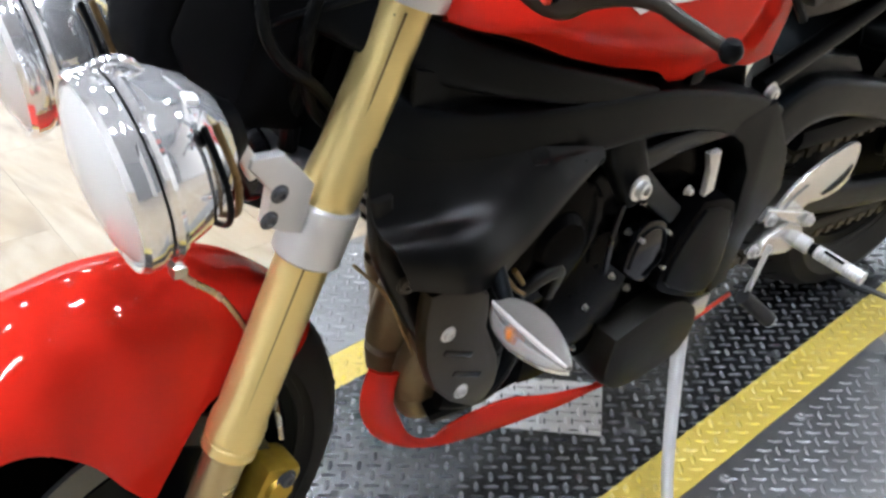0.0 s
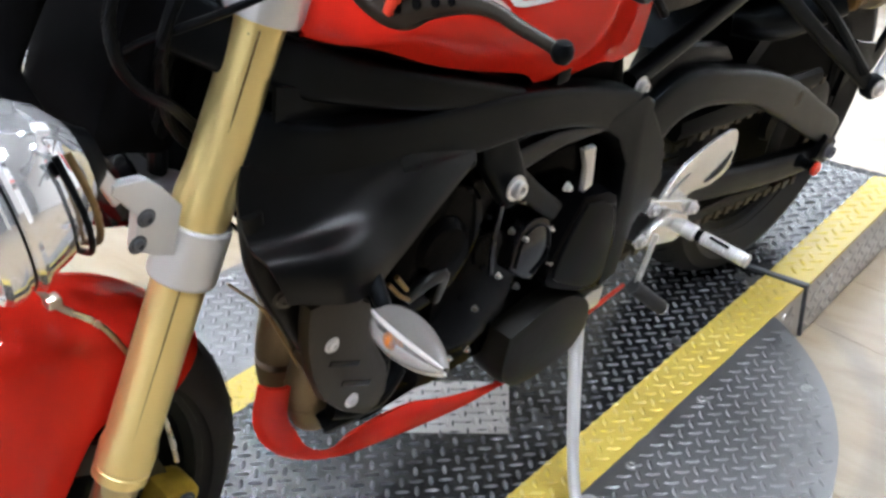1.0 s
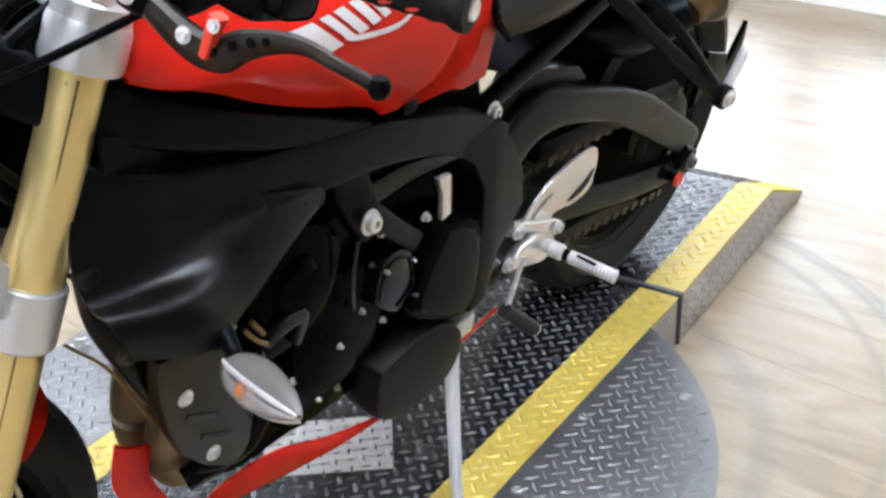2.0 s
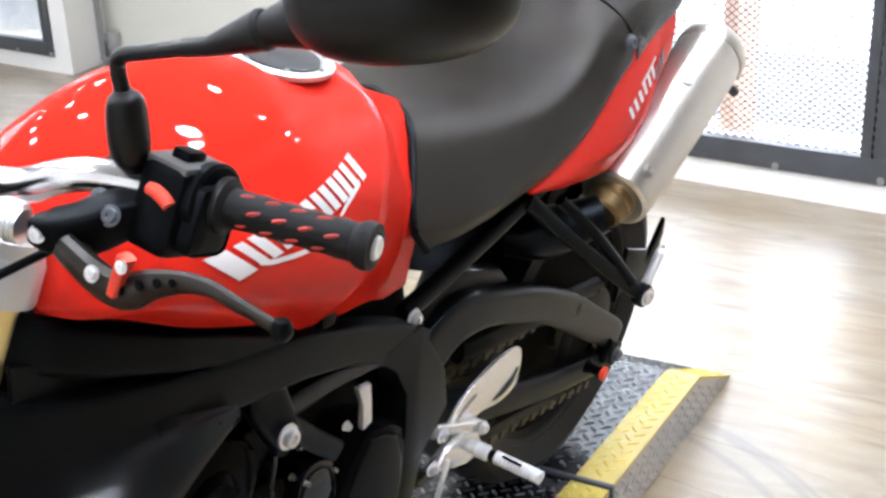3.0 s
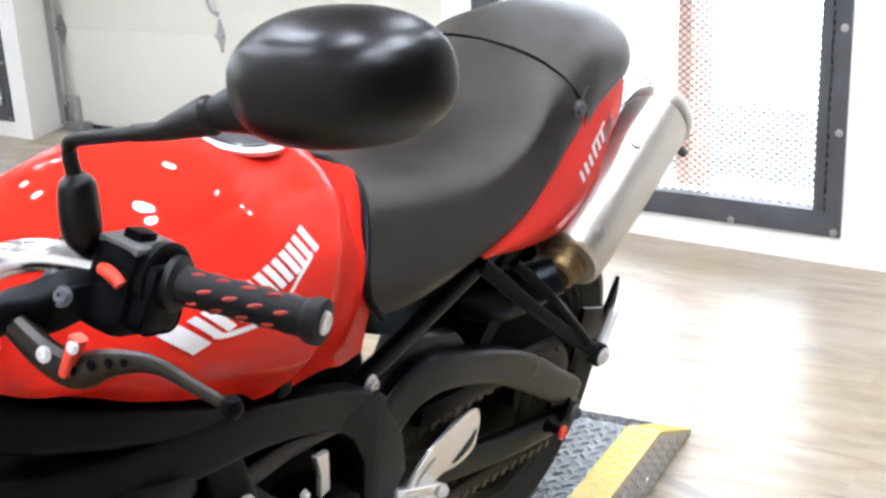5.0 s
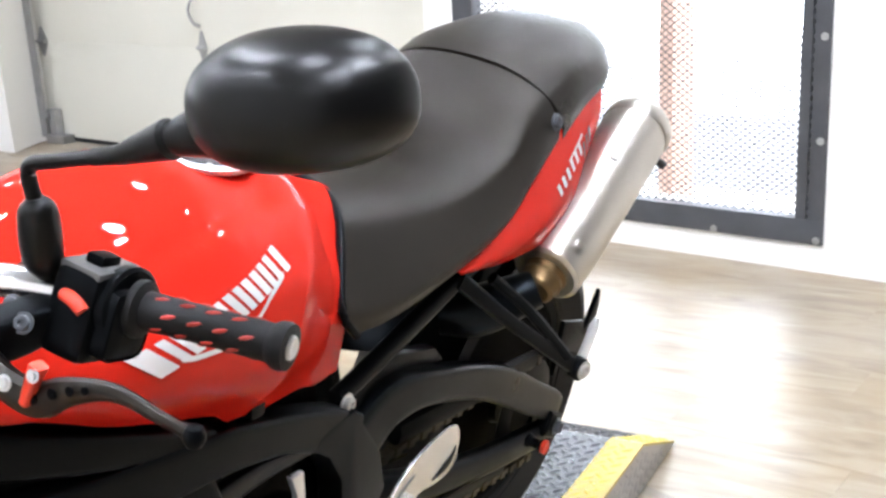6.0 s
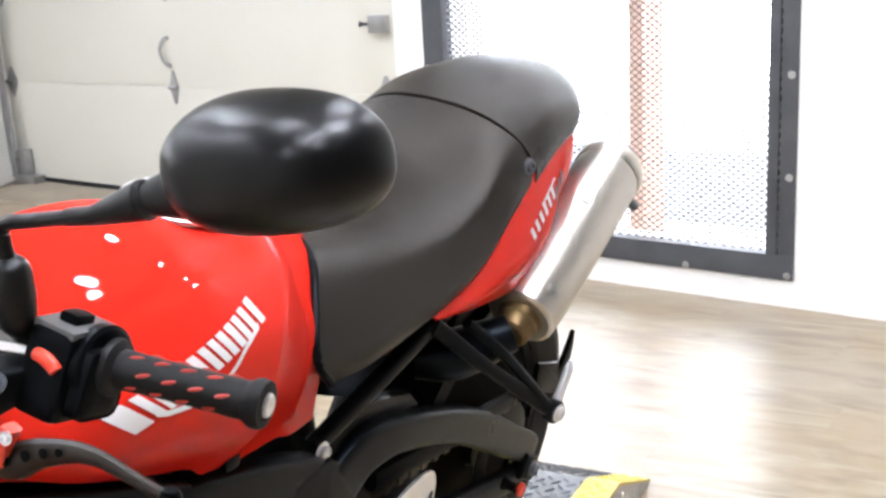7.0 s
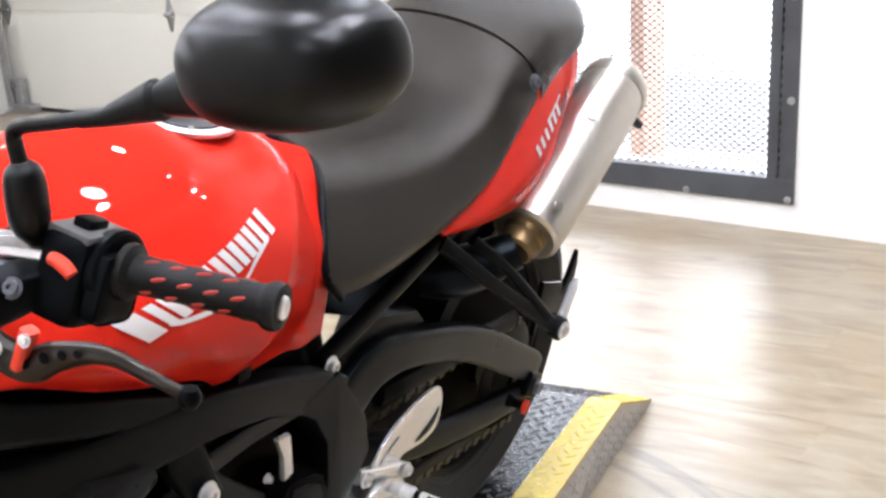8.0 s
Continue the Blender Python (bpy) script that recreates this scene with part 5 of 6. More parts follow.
both(cover)
part("sump", box((0.26, 0.16, 0.10), Matrix.Translation((-0.15, 0, 0.255)), 0.025), ENGINE, bike)
header_runs = (
    (-0.035, [(-0.33, 0.560), (-0.375, 0.535), (-0.392, 0.480), (-0.380, 0.430), (-0.372, 0.385), (-0.330, 0.352), (-0.25, 0.335)]),
    (-0.095, [(-0.34, 0.560), (-0.400, 0.530), (-0.424, 0.470), (-0.430, 0.415), (-0.420, 0.375), (-0.388, 0.346), (-0.30, 0.338)]),
    (-0.132, [(-0.35, 0.540), (-0.385, 0.490), (-0.408, 0.440), (-0.422, 0.400), (-0.418, 0.366), (-0.388, 0.340), (-0.30, 0.335)]),
)
for y, run in header_runs:
    part("header_pipe", tube([(x + 0.016, y * (1.0 if z > 0.35 else 0.9), z) for x, z in run], 0.023, 18), HEADER, bike, "heat-browned exhaust header pipe")
# belly pan: a looped red band, deep at its nose and thin towards the stand
pan_out = [(-0.466, 0.432), (-0.472, 0.392), (-0.464, 0.359), (-0.448, 0.330), (-0.421, 0.300), (-0.378, 0.270), (-0.334, 0.2486), (-0.270, 0.228), (-0.202, 0.211), (-0.140, 0.200), (-0.068, 0.198)]
pan_in = [(-0.428, 0.412), (-0.431, 0.374), (-0.418, 0.340), (-0.403, 0.309), (-0.381, 0.288), (-0.360, 0.281), (-0.340, 0.284), (-0.289, 0.281), (-0.240, 0.270), (-0.166, 0.236), (-0.068, 0.204)]
pan_rows = []
for (x0, z0), (x1, z1) in zip(pan_out, pan_in):
    pan_rows.append([(x0, -0.130, z0), (x0 * 0.75 + x1 * 0.25, -0.137, z0 * 0.75 + z1 * 0.25), (x0 * 0.3 + x1 * 0.7, -0.138, z0 * 0.3 + z1 * 0.7), (x1, -0.134, z1)])
part("belly_pan", skin(pan_rows, 5, 4, 0.005), RED, bike, "glossy red belly pan loop")


# swingarm, hanger, pegs, stand


def swingarm(s):
    up = [(0.125, -0.112, 0.470), (0.180, -0.122, 0.528), (0.235, -0.126, 0.534), (0.300, -0.128, 0.519), (0.420, -0.128, 0.476), (0.530, -0.126, 0.420), (0.640, -0.125, 0.352), (0.725, -0.124, 0.302), (0.752, -0.124, 0.288)]
    part("swingarm_arch", beam(side(up, s), [0.10, 0.080, 0.062, 0.052, 0.054, 0.062, 0.060, 0.056, 0.040], [0.03, 0.034, 0.036, 0.036, 0.034, 0.034, 0.032, 0.030, 0.026], power=5), SWING, bike, "black arched swingarm beam")
    low = [(0.13, -0.110, 0.41), (0.25, -0.116, 0.368), (0.40, -0.120, 0.318), (0.56, -0.122, 0.278), (0.71, -0.122, 0.248)]
    part("swingarm_beam", beam(side(low, s), [0.07, 0.056, 0.050, 0.048, 0.046], 0.032, power=3), FRAME_BLACK, bike)
    cast = [(0.118, 0.520), (0.130, 0.571), (0.162, 0.593), (0.227, 0.591), (0.315, 0.566), (0.345, 0.535), (0.300, 0.545), (0.247, 0.548), (0.205, 0.520), (0.172, 0.480), (0.140, 0.465)]
    part("swingarm_casting", plate(cast, -0.120 * s, -0.096 * s, 0.006), SWING, bike)
    part("axle_block", box((0.058, 0.026, 0.048), Matrix.Translation((0.716, -0.134 * s, 0.270)) @ pose(0, 0, 0, 0, 28, 0), 0.010, segs=3), BLACK, bike)
    bolt("axle_nut", (0.716, -0.150 * s, 0.270), (0, -s, 0), 0.011, 0.010, IRON, bike)
    m = frame_to((0.615, -0.145 * s, 0.288), (0, -s, 0))
    sp = part("stand_spool", lathe([(0.006, 0), (0.013, 0), (0.013, 0.004), (0.009, 0.010), (0.009, 0.022), (0.012, 0.026), (0.012, 0.030), (0.0, 0.031)], m, 20), BLACK, bike)
    part("spool_end", lathe([(0.0115, 0.027), (0.0122, 0.030), (0.0122, 0.034), (0.010, 0.036), (0.006, 0.0355), (0, 0.033)], m, 20), SWITCH_RED, sp, "red anodised spool end")


both(swingarm)
part("rear_hugger", skin([[(RA.x + 0.345 * math.cos(radians(a)), y, RA.z + 0.345 * math.sin(radians(a)) - abs(y) * 0.25) for y in (-0.105, -0.06, 0, 0.06, 0.105)] for a in (148, 132, 118, 104, 90, 78)], 4, 3, 0.003), BLACK, bike, "black rear wheel hugger")
# carrier widened to a black disc that darkens the rear wheel's open middle
part("carrier_fill_disc", lathe([(0.0, -0.012), (0.075, -0.012), (0.200, -0.004), (0.200, 0.004), (0.0, 0.012)], frame_to(RA + Vector((0, -0.045, 0)), (0, 1, 0)), 40), HUB_BLACK, bike)
part("shock", tube([(0.20, 0.02, 0.62), (0.26, 0.02, 0.44)], 0.03, 16), BLACK, bike)
links = bmesh.new()
for (x0, z0, x1, z1) in ((0.03, 0.445, 0.68, 0.405), (0.03, 0.300, 0.70, 0.202)):
    n = int(math.hypot(x1 - x0, z1 - z0) / 0.0159)
    for k in range(n):
        u = (k + 0.5) / n
        box((0.0135, 0.018 if k % 2 else 0.012, 0.013 if k % 2 else 0.010), Matrix.Translation((x0 + (x1 - x0) * u, -0.111, z0 + (z1 - z0) * u)) @ pose(0, 0, 0, 0, math.degrees(-math.atan2(z1 - z0, x1 - x0)), 0), 0, links)
stuff("chain", links, material("oily_chain", (0.060, 0.049, 0.030), 0.42, 0.7, 0.5), bike, "oily drive chain")
part("chain_slider", beam([(0.26, -0.113, 0.282), (0.45, -0.113, 0.250), (0.60, -0.113, 0.224)], [0.012, 0.026, 0.016], 0.010), GUARD, bike, "scuffed lower chain slider")
part("chain_guard", tube([(0.25, -0.108, 0.455), (0.45, -0.112, 0.435), (0.66, -0.112, 0.412)], [0.012, 0.014, 0.010], 8, flat=1.6), BLACK, bike)


def hanger(s):
    heel = [(0.180, 0.394), (0.205, 0.418), (0.242, 0.436), (0.298, 0.447), (0.338, 0.447), (0.354, 0.430), (0.357, 0.401), (0.348, 0.374), (0.310, 0.366), (0.264, 0.373), (0.230, 0.368)]
    h = part("heel_guard", plate(heel, -0.153 * s, -0.147 * s, 0.002, smooth=3), CAST, bike, "polished aluminium heel guard")
    slot = [(0.290, 0.378), (0.318, 0.379), (0.340, 0.388), (0.349, 0.408), (0.338, 0.399), (0.316, 0.389)]
    part("guard_slot", plate(slot, -0.1545 * s, -0.152 * s, 0.0005, smooth=3), BLACK, h, "dark slot in the heel guard")
    part("guard_groove", beam(side([(0.198, -0.1535, 0.392), (0.218, -0.1535, 0.405), (0.240, -0.1535, 0.413)], s), [0.003, 0.005, 0.002], 0.002), DARK_STEEL, h, "dark groove along the heel guard")
    low = [(0.124, 0.350), (0.152, 0.372), (0.1925, 0.378), (0.236, 0.356), (0.253, 0.324), (0.214, 0.320), (0.170, 0.334)]
    hang = part("peg_hanger", plate(low, -0.170 * s, -0.156 * s, 0.003), CAST, bike, "cast aluminium footpeg hanger")
    part("hanger_arm", beam(side([(0.128, -0.160, 0.412), (0.170, -0.160, 0.396), (0.245, -0.160, 0.362)], s), [0.020, 0.016, 0.022], 0.014, power=5), CAST, hang)
    for x, z in ((0.136, 0.407), (0.241, 0.366), (0.122, 0.362)):
        bolt("hanger_bolt", (x, -0.170 * s, z), (0, -s, 0), 0.0075, 0.007, ALU, bike)
    a, b = Vector((0.238, -0.168 * s, 0.332)), Vector((0.243, -0.270 * s, 0.333))
    m = frame_to(a, b - a)
    prof = [(0.0, 0.0), (0.0115, 0.0), (0.0115, 0.018), (0.0078, 0.022), (0.0078, 0.030)]
    for k in range(12):
        prof += [(0.0098, 0.031 + k * 0.0055), (0.0098, 0.0335 + k * 0.0055), (0.0085, 0.0342 + k * 0.0055), (0.0085, 0.0355 + k * 0.0055)]
    prof += [(0.0098, 0.098), (0.0098, 0.101), (0, 0.102)]
    peg = part("footpeg", lathe(prof, m, 14), PEG_METAL, bike, "knurled aluminium footpeg")
    part("peg_slot", box((0.004, 0.030, 0.003), Matrix.Translation((a + b) / 2 + Vector((-0.004, -0.006 * s, 0.0088))), 0.001), BLACK, peg, "dark slot in the footpeg")
    part("peg_neck", lathe([(0.0, 0.021), (0.0084, 0.021), (0.0084, 0.0305), (0.0, 0.0305)], m, 14), BLACK, peg)


both(hanger)
part("shift_rod", tube([(0.150, -0.176, 0.364), (0.134, -0.180, 0.332), (0.112, -0.186, 0.302)], 0.0036, 10), ALU, bike, "thin silver gear linkage")
ped = part("shift_pedal", tube([(0.108, -0.185, 0.304), (0.152, -0.211, 0.262)], 0.0105, 14), RUBBER, bike, "rubber-capped gear pedal")
part("pedal_tip", tube([(0.1505, -0.2101, 0.2634), (0.1535, -0.2119, 0.2606)], 0.0098, 14), ALU, ped)
part("spring_cover", tube([(0.088, -0.130, 0.221), (0.183, -0.130, 0.233)], 0.0030, 10), SWITCH_RED, bike, "red side stand spring sleeve")
part("side_stand", tube([(0.078, -0.130, 0.264), (0.060, -0.145, 0.232), (0.022, -0.187, 0.166), (-0.022, -0.236, 0.100), (-0.052, -0.276, 0.060)], [0.0125, 0.0105, 0.0092, 0.0080, 0.0076], 14), SILVER, bike, "silver side stand, folded out")
part("stand_foot", lathe([(0.0, -0.006), (0.022, -0.006), (0.026, 0.0), (0.022, 0.008), (0.0, 0.010)], bike.matrix_world.inverted() @ frame_to((-0.068, -0.315, P + 0.009), (0, 0, 1)) @ Matrix.Diagonal((1.35, 0.8, 1, 1)), 24), SILVER, bike)
part("stand_pivot", box((0.05, 0.035, 0.035), Matrix.Translation((0.083, -0.126, 0.262)), 0.008), ALU, bike)
part("coolant_hose", tube([(-0.37, -0.150, 0.53), (-0.358, -0.172, 0.49), (-0.354, -0.178, 0.435), (-0.368, -0.176, 0.388), (-0.41, -0.160, 0.368)], 0.0125, 12), BLACK, bike)
part("side_arm", beam([(-0.305, -0.160, 0.478), (-0.278, -0.164, 0.492), (-0.258, -0.164, 0.488), (-0.262, -0.160, 0.455)], [0.012, 0.016, 0.016, 0.010], 0.012), SHROUD, bike)


def pillion(s):
    a = [(0.300, -0.150, 0.682), (0.40, -0.195, 0.595), (0.530, -0.240, 0.496)]
    part("pillion_bracket", beam(side(a, s), [0.024, 0.019, 0.024], 0.014), FRAME_BLACK, bike, "black pillion footrest bracket")
    b = [(0.375, -0.16, 0.665), (0.43, -0.195, 0.61), (0.50, -0.235, 0.525)]
    part("pillion_strut", tube(side(b, s), 0.0085, 10), FRAME_BLACK, bike)
    part("bracket_eye", lathe([(0.0, -0.010), (0.0165, -0.010), (0.0185, -0.007), (0.0185, 0.005), (0.0165, 0.008), (0.0, 0.008)], frame_to((0.530, -0.244 * s, 0.496), (-0.2, -s, 0)), 24), FRAME_BLACK, bike)
    bolt("pillion_bolt", (0.528, -0.254 * s, 0.497), (-0.2, -s, 0), 0.010, 0.005, ALU, bike)
    p0, p1 = Vector((0.566, -0.232 * s, 0.492)), Vector((0.594, -0.235 * s, 0.5525))
    prof = [(0, 0), (0.0078, 0), (0.0078, 0.012)]
    for k in range(10):
        prof += [(0.0074, 0.013 + k * 0.0045), (0.0074, 0.016 + k * 0.0045), (0.0068, 0.0168 + k * 0.0045)]
    prof += [(0.0052, 0.062), (0.0040, 0.068), (0.0, 0.069)]
    part("pillion_peg", lathe(prof, frame_to(p0, p1 - p0), 12), PEG_METAL, bike, "ribbed pillion peg folded up")


both(pillion)
# tail underside
part("exhaust_box", box((0.20, 0.17, 0.085), Matrix.Translation((0.585, 0, 0.565)) @ pose(0, 0, 0, 0, 20, 0), 0.03, segs=4), SWING, bike, "black under-tail exhaust box")
part("rear_blade", plate([(0.700, 0.372), (0.712, 0.470), (0.752, 0.456), (0.794, 0.443), (0.800, 0.422), (0.812, 0.432), (0.824, 0.448), (0.8475, 0.486), (0.853, 0.455), (0.846, 0.418), (0.824, 0.386), (0.800, 0.378), (0.742, 0.404)], -0.137, -0.127, 0.003), BLACK, bike, "black mudguard blade")
part("tail_core", box((0.42, 0.16, 0.10), Matrix.Translation((0.62, 0, 0.80)) @ pose(0, 0, 0, 0, -12, 0), 0.03), BLACK, bike)

# handlebar, controls
BAR = [(-0.440, 0, 0.886), (-0.436, -0.06, 0.884), (-0.424, -0.111, 0.890), (-0.410, -0.150, 0.907), (-0.396, -0.186, 0.914), (-0.3675, -0.262, 0.9115), (-0.343, -0.370, 0.9128)]
RADII = [0.010, 0.0105, 0.0125, 0.0138, 0.0138, 0.0138]
part("handlebar", tube([(x, -y, z) for x, y, z in reversed(BAR[1:])] + BAR, RADII + [0.014] + RADII[::-1], 18), BAR_METAL, bike, "polished chrome handlebar")
for y in (-0.045, 0.045):
    part("bar_clamp", box((0.05, 0.035, 0.05), Matrix.Translation((-0.437, y, 0.880)) @ pose(0, 0, 0, 0, 20, 0), 0.008), SILVER, bike, "silver handlebar clamp")


def grip(s):
    a, b = Vector((-0.3675, -0.262 * s, 0.9115)), Vector((-0.3400, -0.379 * s, 0.9130))
    d = (b - a).normalized()
    m = frame_to(a, d)
    prof = [(0.011, 0.0), (0.0205, 0.0), (0.0212, 0.003), (0.0205, 0.006), (0.0144, 0.009), (0.0136, 0.03), (0.0134, 0.070), (0.0137, 0.105), (0.0168, 0.110), (0.0174, 0.114), (0.0164, 0.119), (0.0100, 0.120), (0.0095, 0.116)]
    g = part("grip", lathe(prof, m, 28), GRIP_RUBBER, bike, "black rubber grip with red slots")
    for k in range(4):
        for j in range(7):
            h = 0.022 + k * 0.020 + 0.010 * (j % 2)
            ang = 2 * math.pi * j / 7
            mm = m @ pose(0, 0, h) @ Matrix.Rotation(ang, 4, "Z") @ Matrix.Translation((0.0133, 0, 0)) @ pose(0, 0, 0, 18, 0, 0)
            part("grip_slot", lathe([(0.0, -0.0062), (0.0013, -0.004), (0.0019, 0), (0.0013, 0.004), (0, 0.0062)], mm, 6), GRIP_RED, g)
    part("bar_end", lathe([(0.0, 0.114), (0.0088, 0.114), (0.0088, 0.1205), (0.0072, 0.122), (0.003, 0.1215), (0.0, 0.1195)], m, 20), ALU, bike, "silver bar end plug")


both(grip)


def controls(s):
    m = Matrix.Translation((-0.378, -0.231 * s, 0.903)) @ pose(0, 0, 0, 5 * s, 16, 6 * s)
    body = part("switch_housing", box((0.058, 0.040, 0.068), m, 0.014, segs=4), BLACK, bike, "black switch housing")
    box_b = box((0.044, 0.016, 0.052), m @ pose(0.0, -0.027 * s, 0), 0.014, segs=4)
    part("housing_flange", box_b, BLACK, body)
    part("housing_cover", box((0.046, 0.036, 0.006), m @ pose(-0.004, 0.0, 0.0330) @ pose(0, 0, 0, 0, -4, 0), 0.0025), GREY_PLASTIC, body, "worn grey upper cover")
    part("switch_cap", tube([m @ Vector((-0.0290, y * s, z)) for y, z in ((0.007, 0.0115), (0.000, 0.0118), (-0.008, 0.0095), (-0.0135, 0.0060))], [0.0046, 0.0054, 0.0056, 0.0048], 14), SWITCH_RED, body, "red curved rocker switch")
    part("housing_rib", lathe([(0.026, -0.004), (0.029, -0.002), (0.029, 0.006), (0.026, 0.008), (0.012, 0.008), (0.012, -0.004)], frame_to((-0.3695, -0.252 * s, 0.9107), (0.09, -0.98 * s, 0.08)), 28), BLACK, body)
    part("horn_button", box((0.02, 0.016, 0.010), m @ pose(-0.005, 0.0, 0.038), 0.004), BLACK, body)
    perch = part("lever_perch", beam(side([(-0.450, -0.164, 0.884), (-0.444, -0.176, 0.884), (-0.430, -0.192, 0.887), (-0.412, -0.202, 0.894), (-0.396, -0.212, 0.899)], s), [0.018, 0.028, 0.034, 0.034, 0.028], [0.020, 0.026, 0.030, 0.030, 0.026], power=5), BLACK, bike, "black clutch lever perch")
    part("adjuster_wheel", lathe([(0.005, -0.006), (0.0125, -0.006), (0.0138, -0.004), (0.0128, -0.002), (0.0138, 0.0), (0.0128, 0.002), (0.0138, 0.004), (0.0125, 0.006), (0.005, 0.006)], frame_to((-0.457, -0.154 * s, 0.884), (-0.3, 0.95 * s, 0.0)), 24), ALU, perch, "knurled pale adjuster wheel")
    part("lever_bracket", beam(side([(-0.446, -0.192, 0.884), (-0.444, -0.212, 0.872), (-0.443, -0.230, 0.864)], s), [0.016, 0.018, 0.014], 0.012, power=3), BLACK, perch)
    bolt("clamp_bolt", (-0.415, -0.190 * s, 0.906), (-0.8, -0.2 * s, 0.5), 0.0050, 0.004, IRON, perch)
    part("perch_clamp", lathe([(0.0115, -0.011), (0.0185, -0.011), (0.0195, -0.008), (0.0195, 0.008), (0.0185, 0.011), (0.0115, 0.011)], frame_to((-0.3855, -0.180 * s, 0.9062), (0.2, -0.97 * s, 0.08)), 24), BLACK, bike)
    path = [(-0.450, -0.194, 0.882), (-0.444, -0.220, 0.866), (-0.440, -0.246, 0.862), (-0.438, -0.270, 0.877), (-0.437, -0.300, 0.890), (-0.437, -0.325, 0.895), (-0.437, -0.349, 0.893), (-0.437, -0.367, 0.892), (-0.437, -0.380, 0.891)]
    lv = part("lever_blade", tube(side(path, s), [0.0110, 0.0130, 0.0132, 0.0106, 0.0078, 0.0060, 0.0052, 0.0048, 0.0050], 10, flat=0.75, up=(1, 0, 0)), material("lever_anodised", (0.019, 0.0150, 0.0105), 0.38, 0.5, 0.2), bike, "dark bronze adjustable lever")
    for y, z, r, x in ((-0.252, 0.869, 0.0036, -0.4487), (-0.268, 0.8785, 0.0040, -0.4466), (-0.283, 0.8855, 0.0036, -0.4449), (-0.296, 0.8905, 0.0030, -0.4437)):
        part("lever_hole", lathe([(0.0, 0.0), (r, 0.0), (r, 0.0012), (0, 0.0012)], frame_to((x, y * s, z), (-1, 0, 0.1)), 12), HUB_BLACK, lv)
    part("lever_ball", lathe([(0.0, -0.008), (0.005, -0.0065), (0.0074, -0.002), (0.0074, 0.002), (0.005, 0.0065), (0, 0.008)], Matrix.Translation((-0.437, -0.384 * s, 0.891)), 16), BLACK, lv)
    part("lever_tab", beam(side([(-0.447, -0.256, 0.895), (-0.451, -0.246, 0.864)], s), [0.012, 0.007], [0.010, 0.007]), SWITCH_RED, lv, "red lever adjuster tab")
    bolt("lever_pivot", (-0.453, -0.228 * s, 0.8735), (-1, -0.2 * s, 0.3), 0.0042, 0.003, ALU, lv)
    bolt("tab_screw", (-0.4535, -0.258 * s, 0.8905), (-1, -0.2 * s, 0.3), 0.0034, 0.003, ALU, lv)
    part("cable_adjuster", lathe([(0.004, -0.010), (0.010, -0.010), (0.0125, -0.006), (0.0125, 0.006), (0.009, 0.010), (0.006, 0.016), (0.004, 0.016)], frame_to((-0.452, -0.142 * s, 0.886), (-0.3, 0.95 * s, 0.0)), 16), ALU, bike, "silver knurled cable adjuster")
    bolt("perch_screw", (-0.4245, -0.2130 * s, 0.9025), (-0.80, -0.3 * s, 0.5), 0.0055, 0.004, IRON, perch)
    bolt("perch_screw", (-0.4570, -0.1760 * s, 0.8850), (-0.90, -0.4 * s, 0.2), 0.0045, 0.004, ALU, perch)


both(controls)
part("clutch_cable", tube([(-0.458, -0.130, 0.886), (-0.505, -0.105, 0.86), (-0.535, -0.10, 0.80), (-0.52, -0.085, 0.72), (-0.47, -0.07, 0.66)], 0.0052, 10), BLACK, bike)
part("throttle_cable", tube([(-0.43, -0.16, 0.86), (-0.50, -0.13, 0.83), (-0.54, -0.06, 0.78), (-0.50, 0.0, 0.72)], 0.0036, 10), BLACK, bike)
part("wiring_loom", tube([(-0.44, -0.09, 0.85), (-0.50, -0.07, 0.80), (-0.515, -0.06, 0.72), (-0.50, -0.03, 0.64)], 0.009, 10), BLACK, bike)


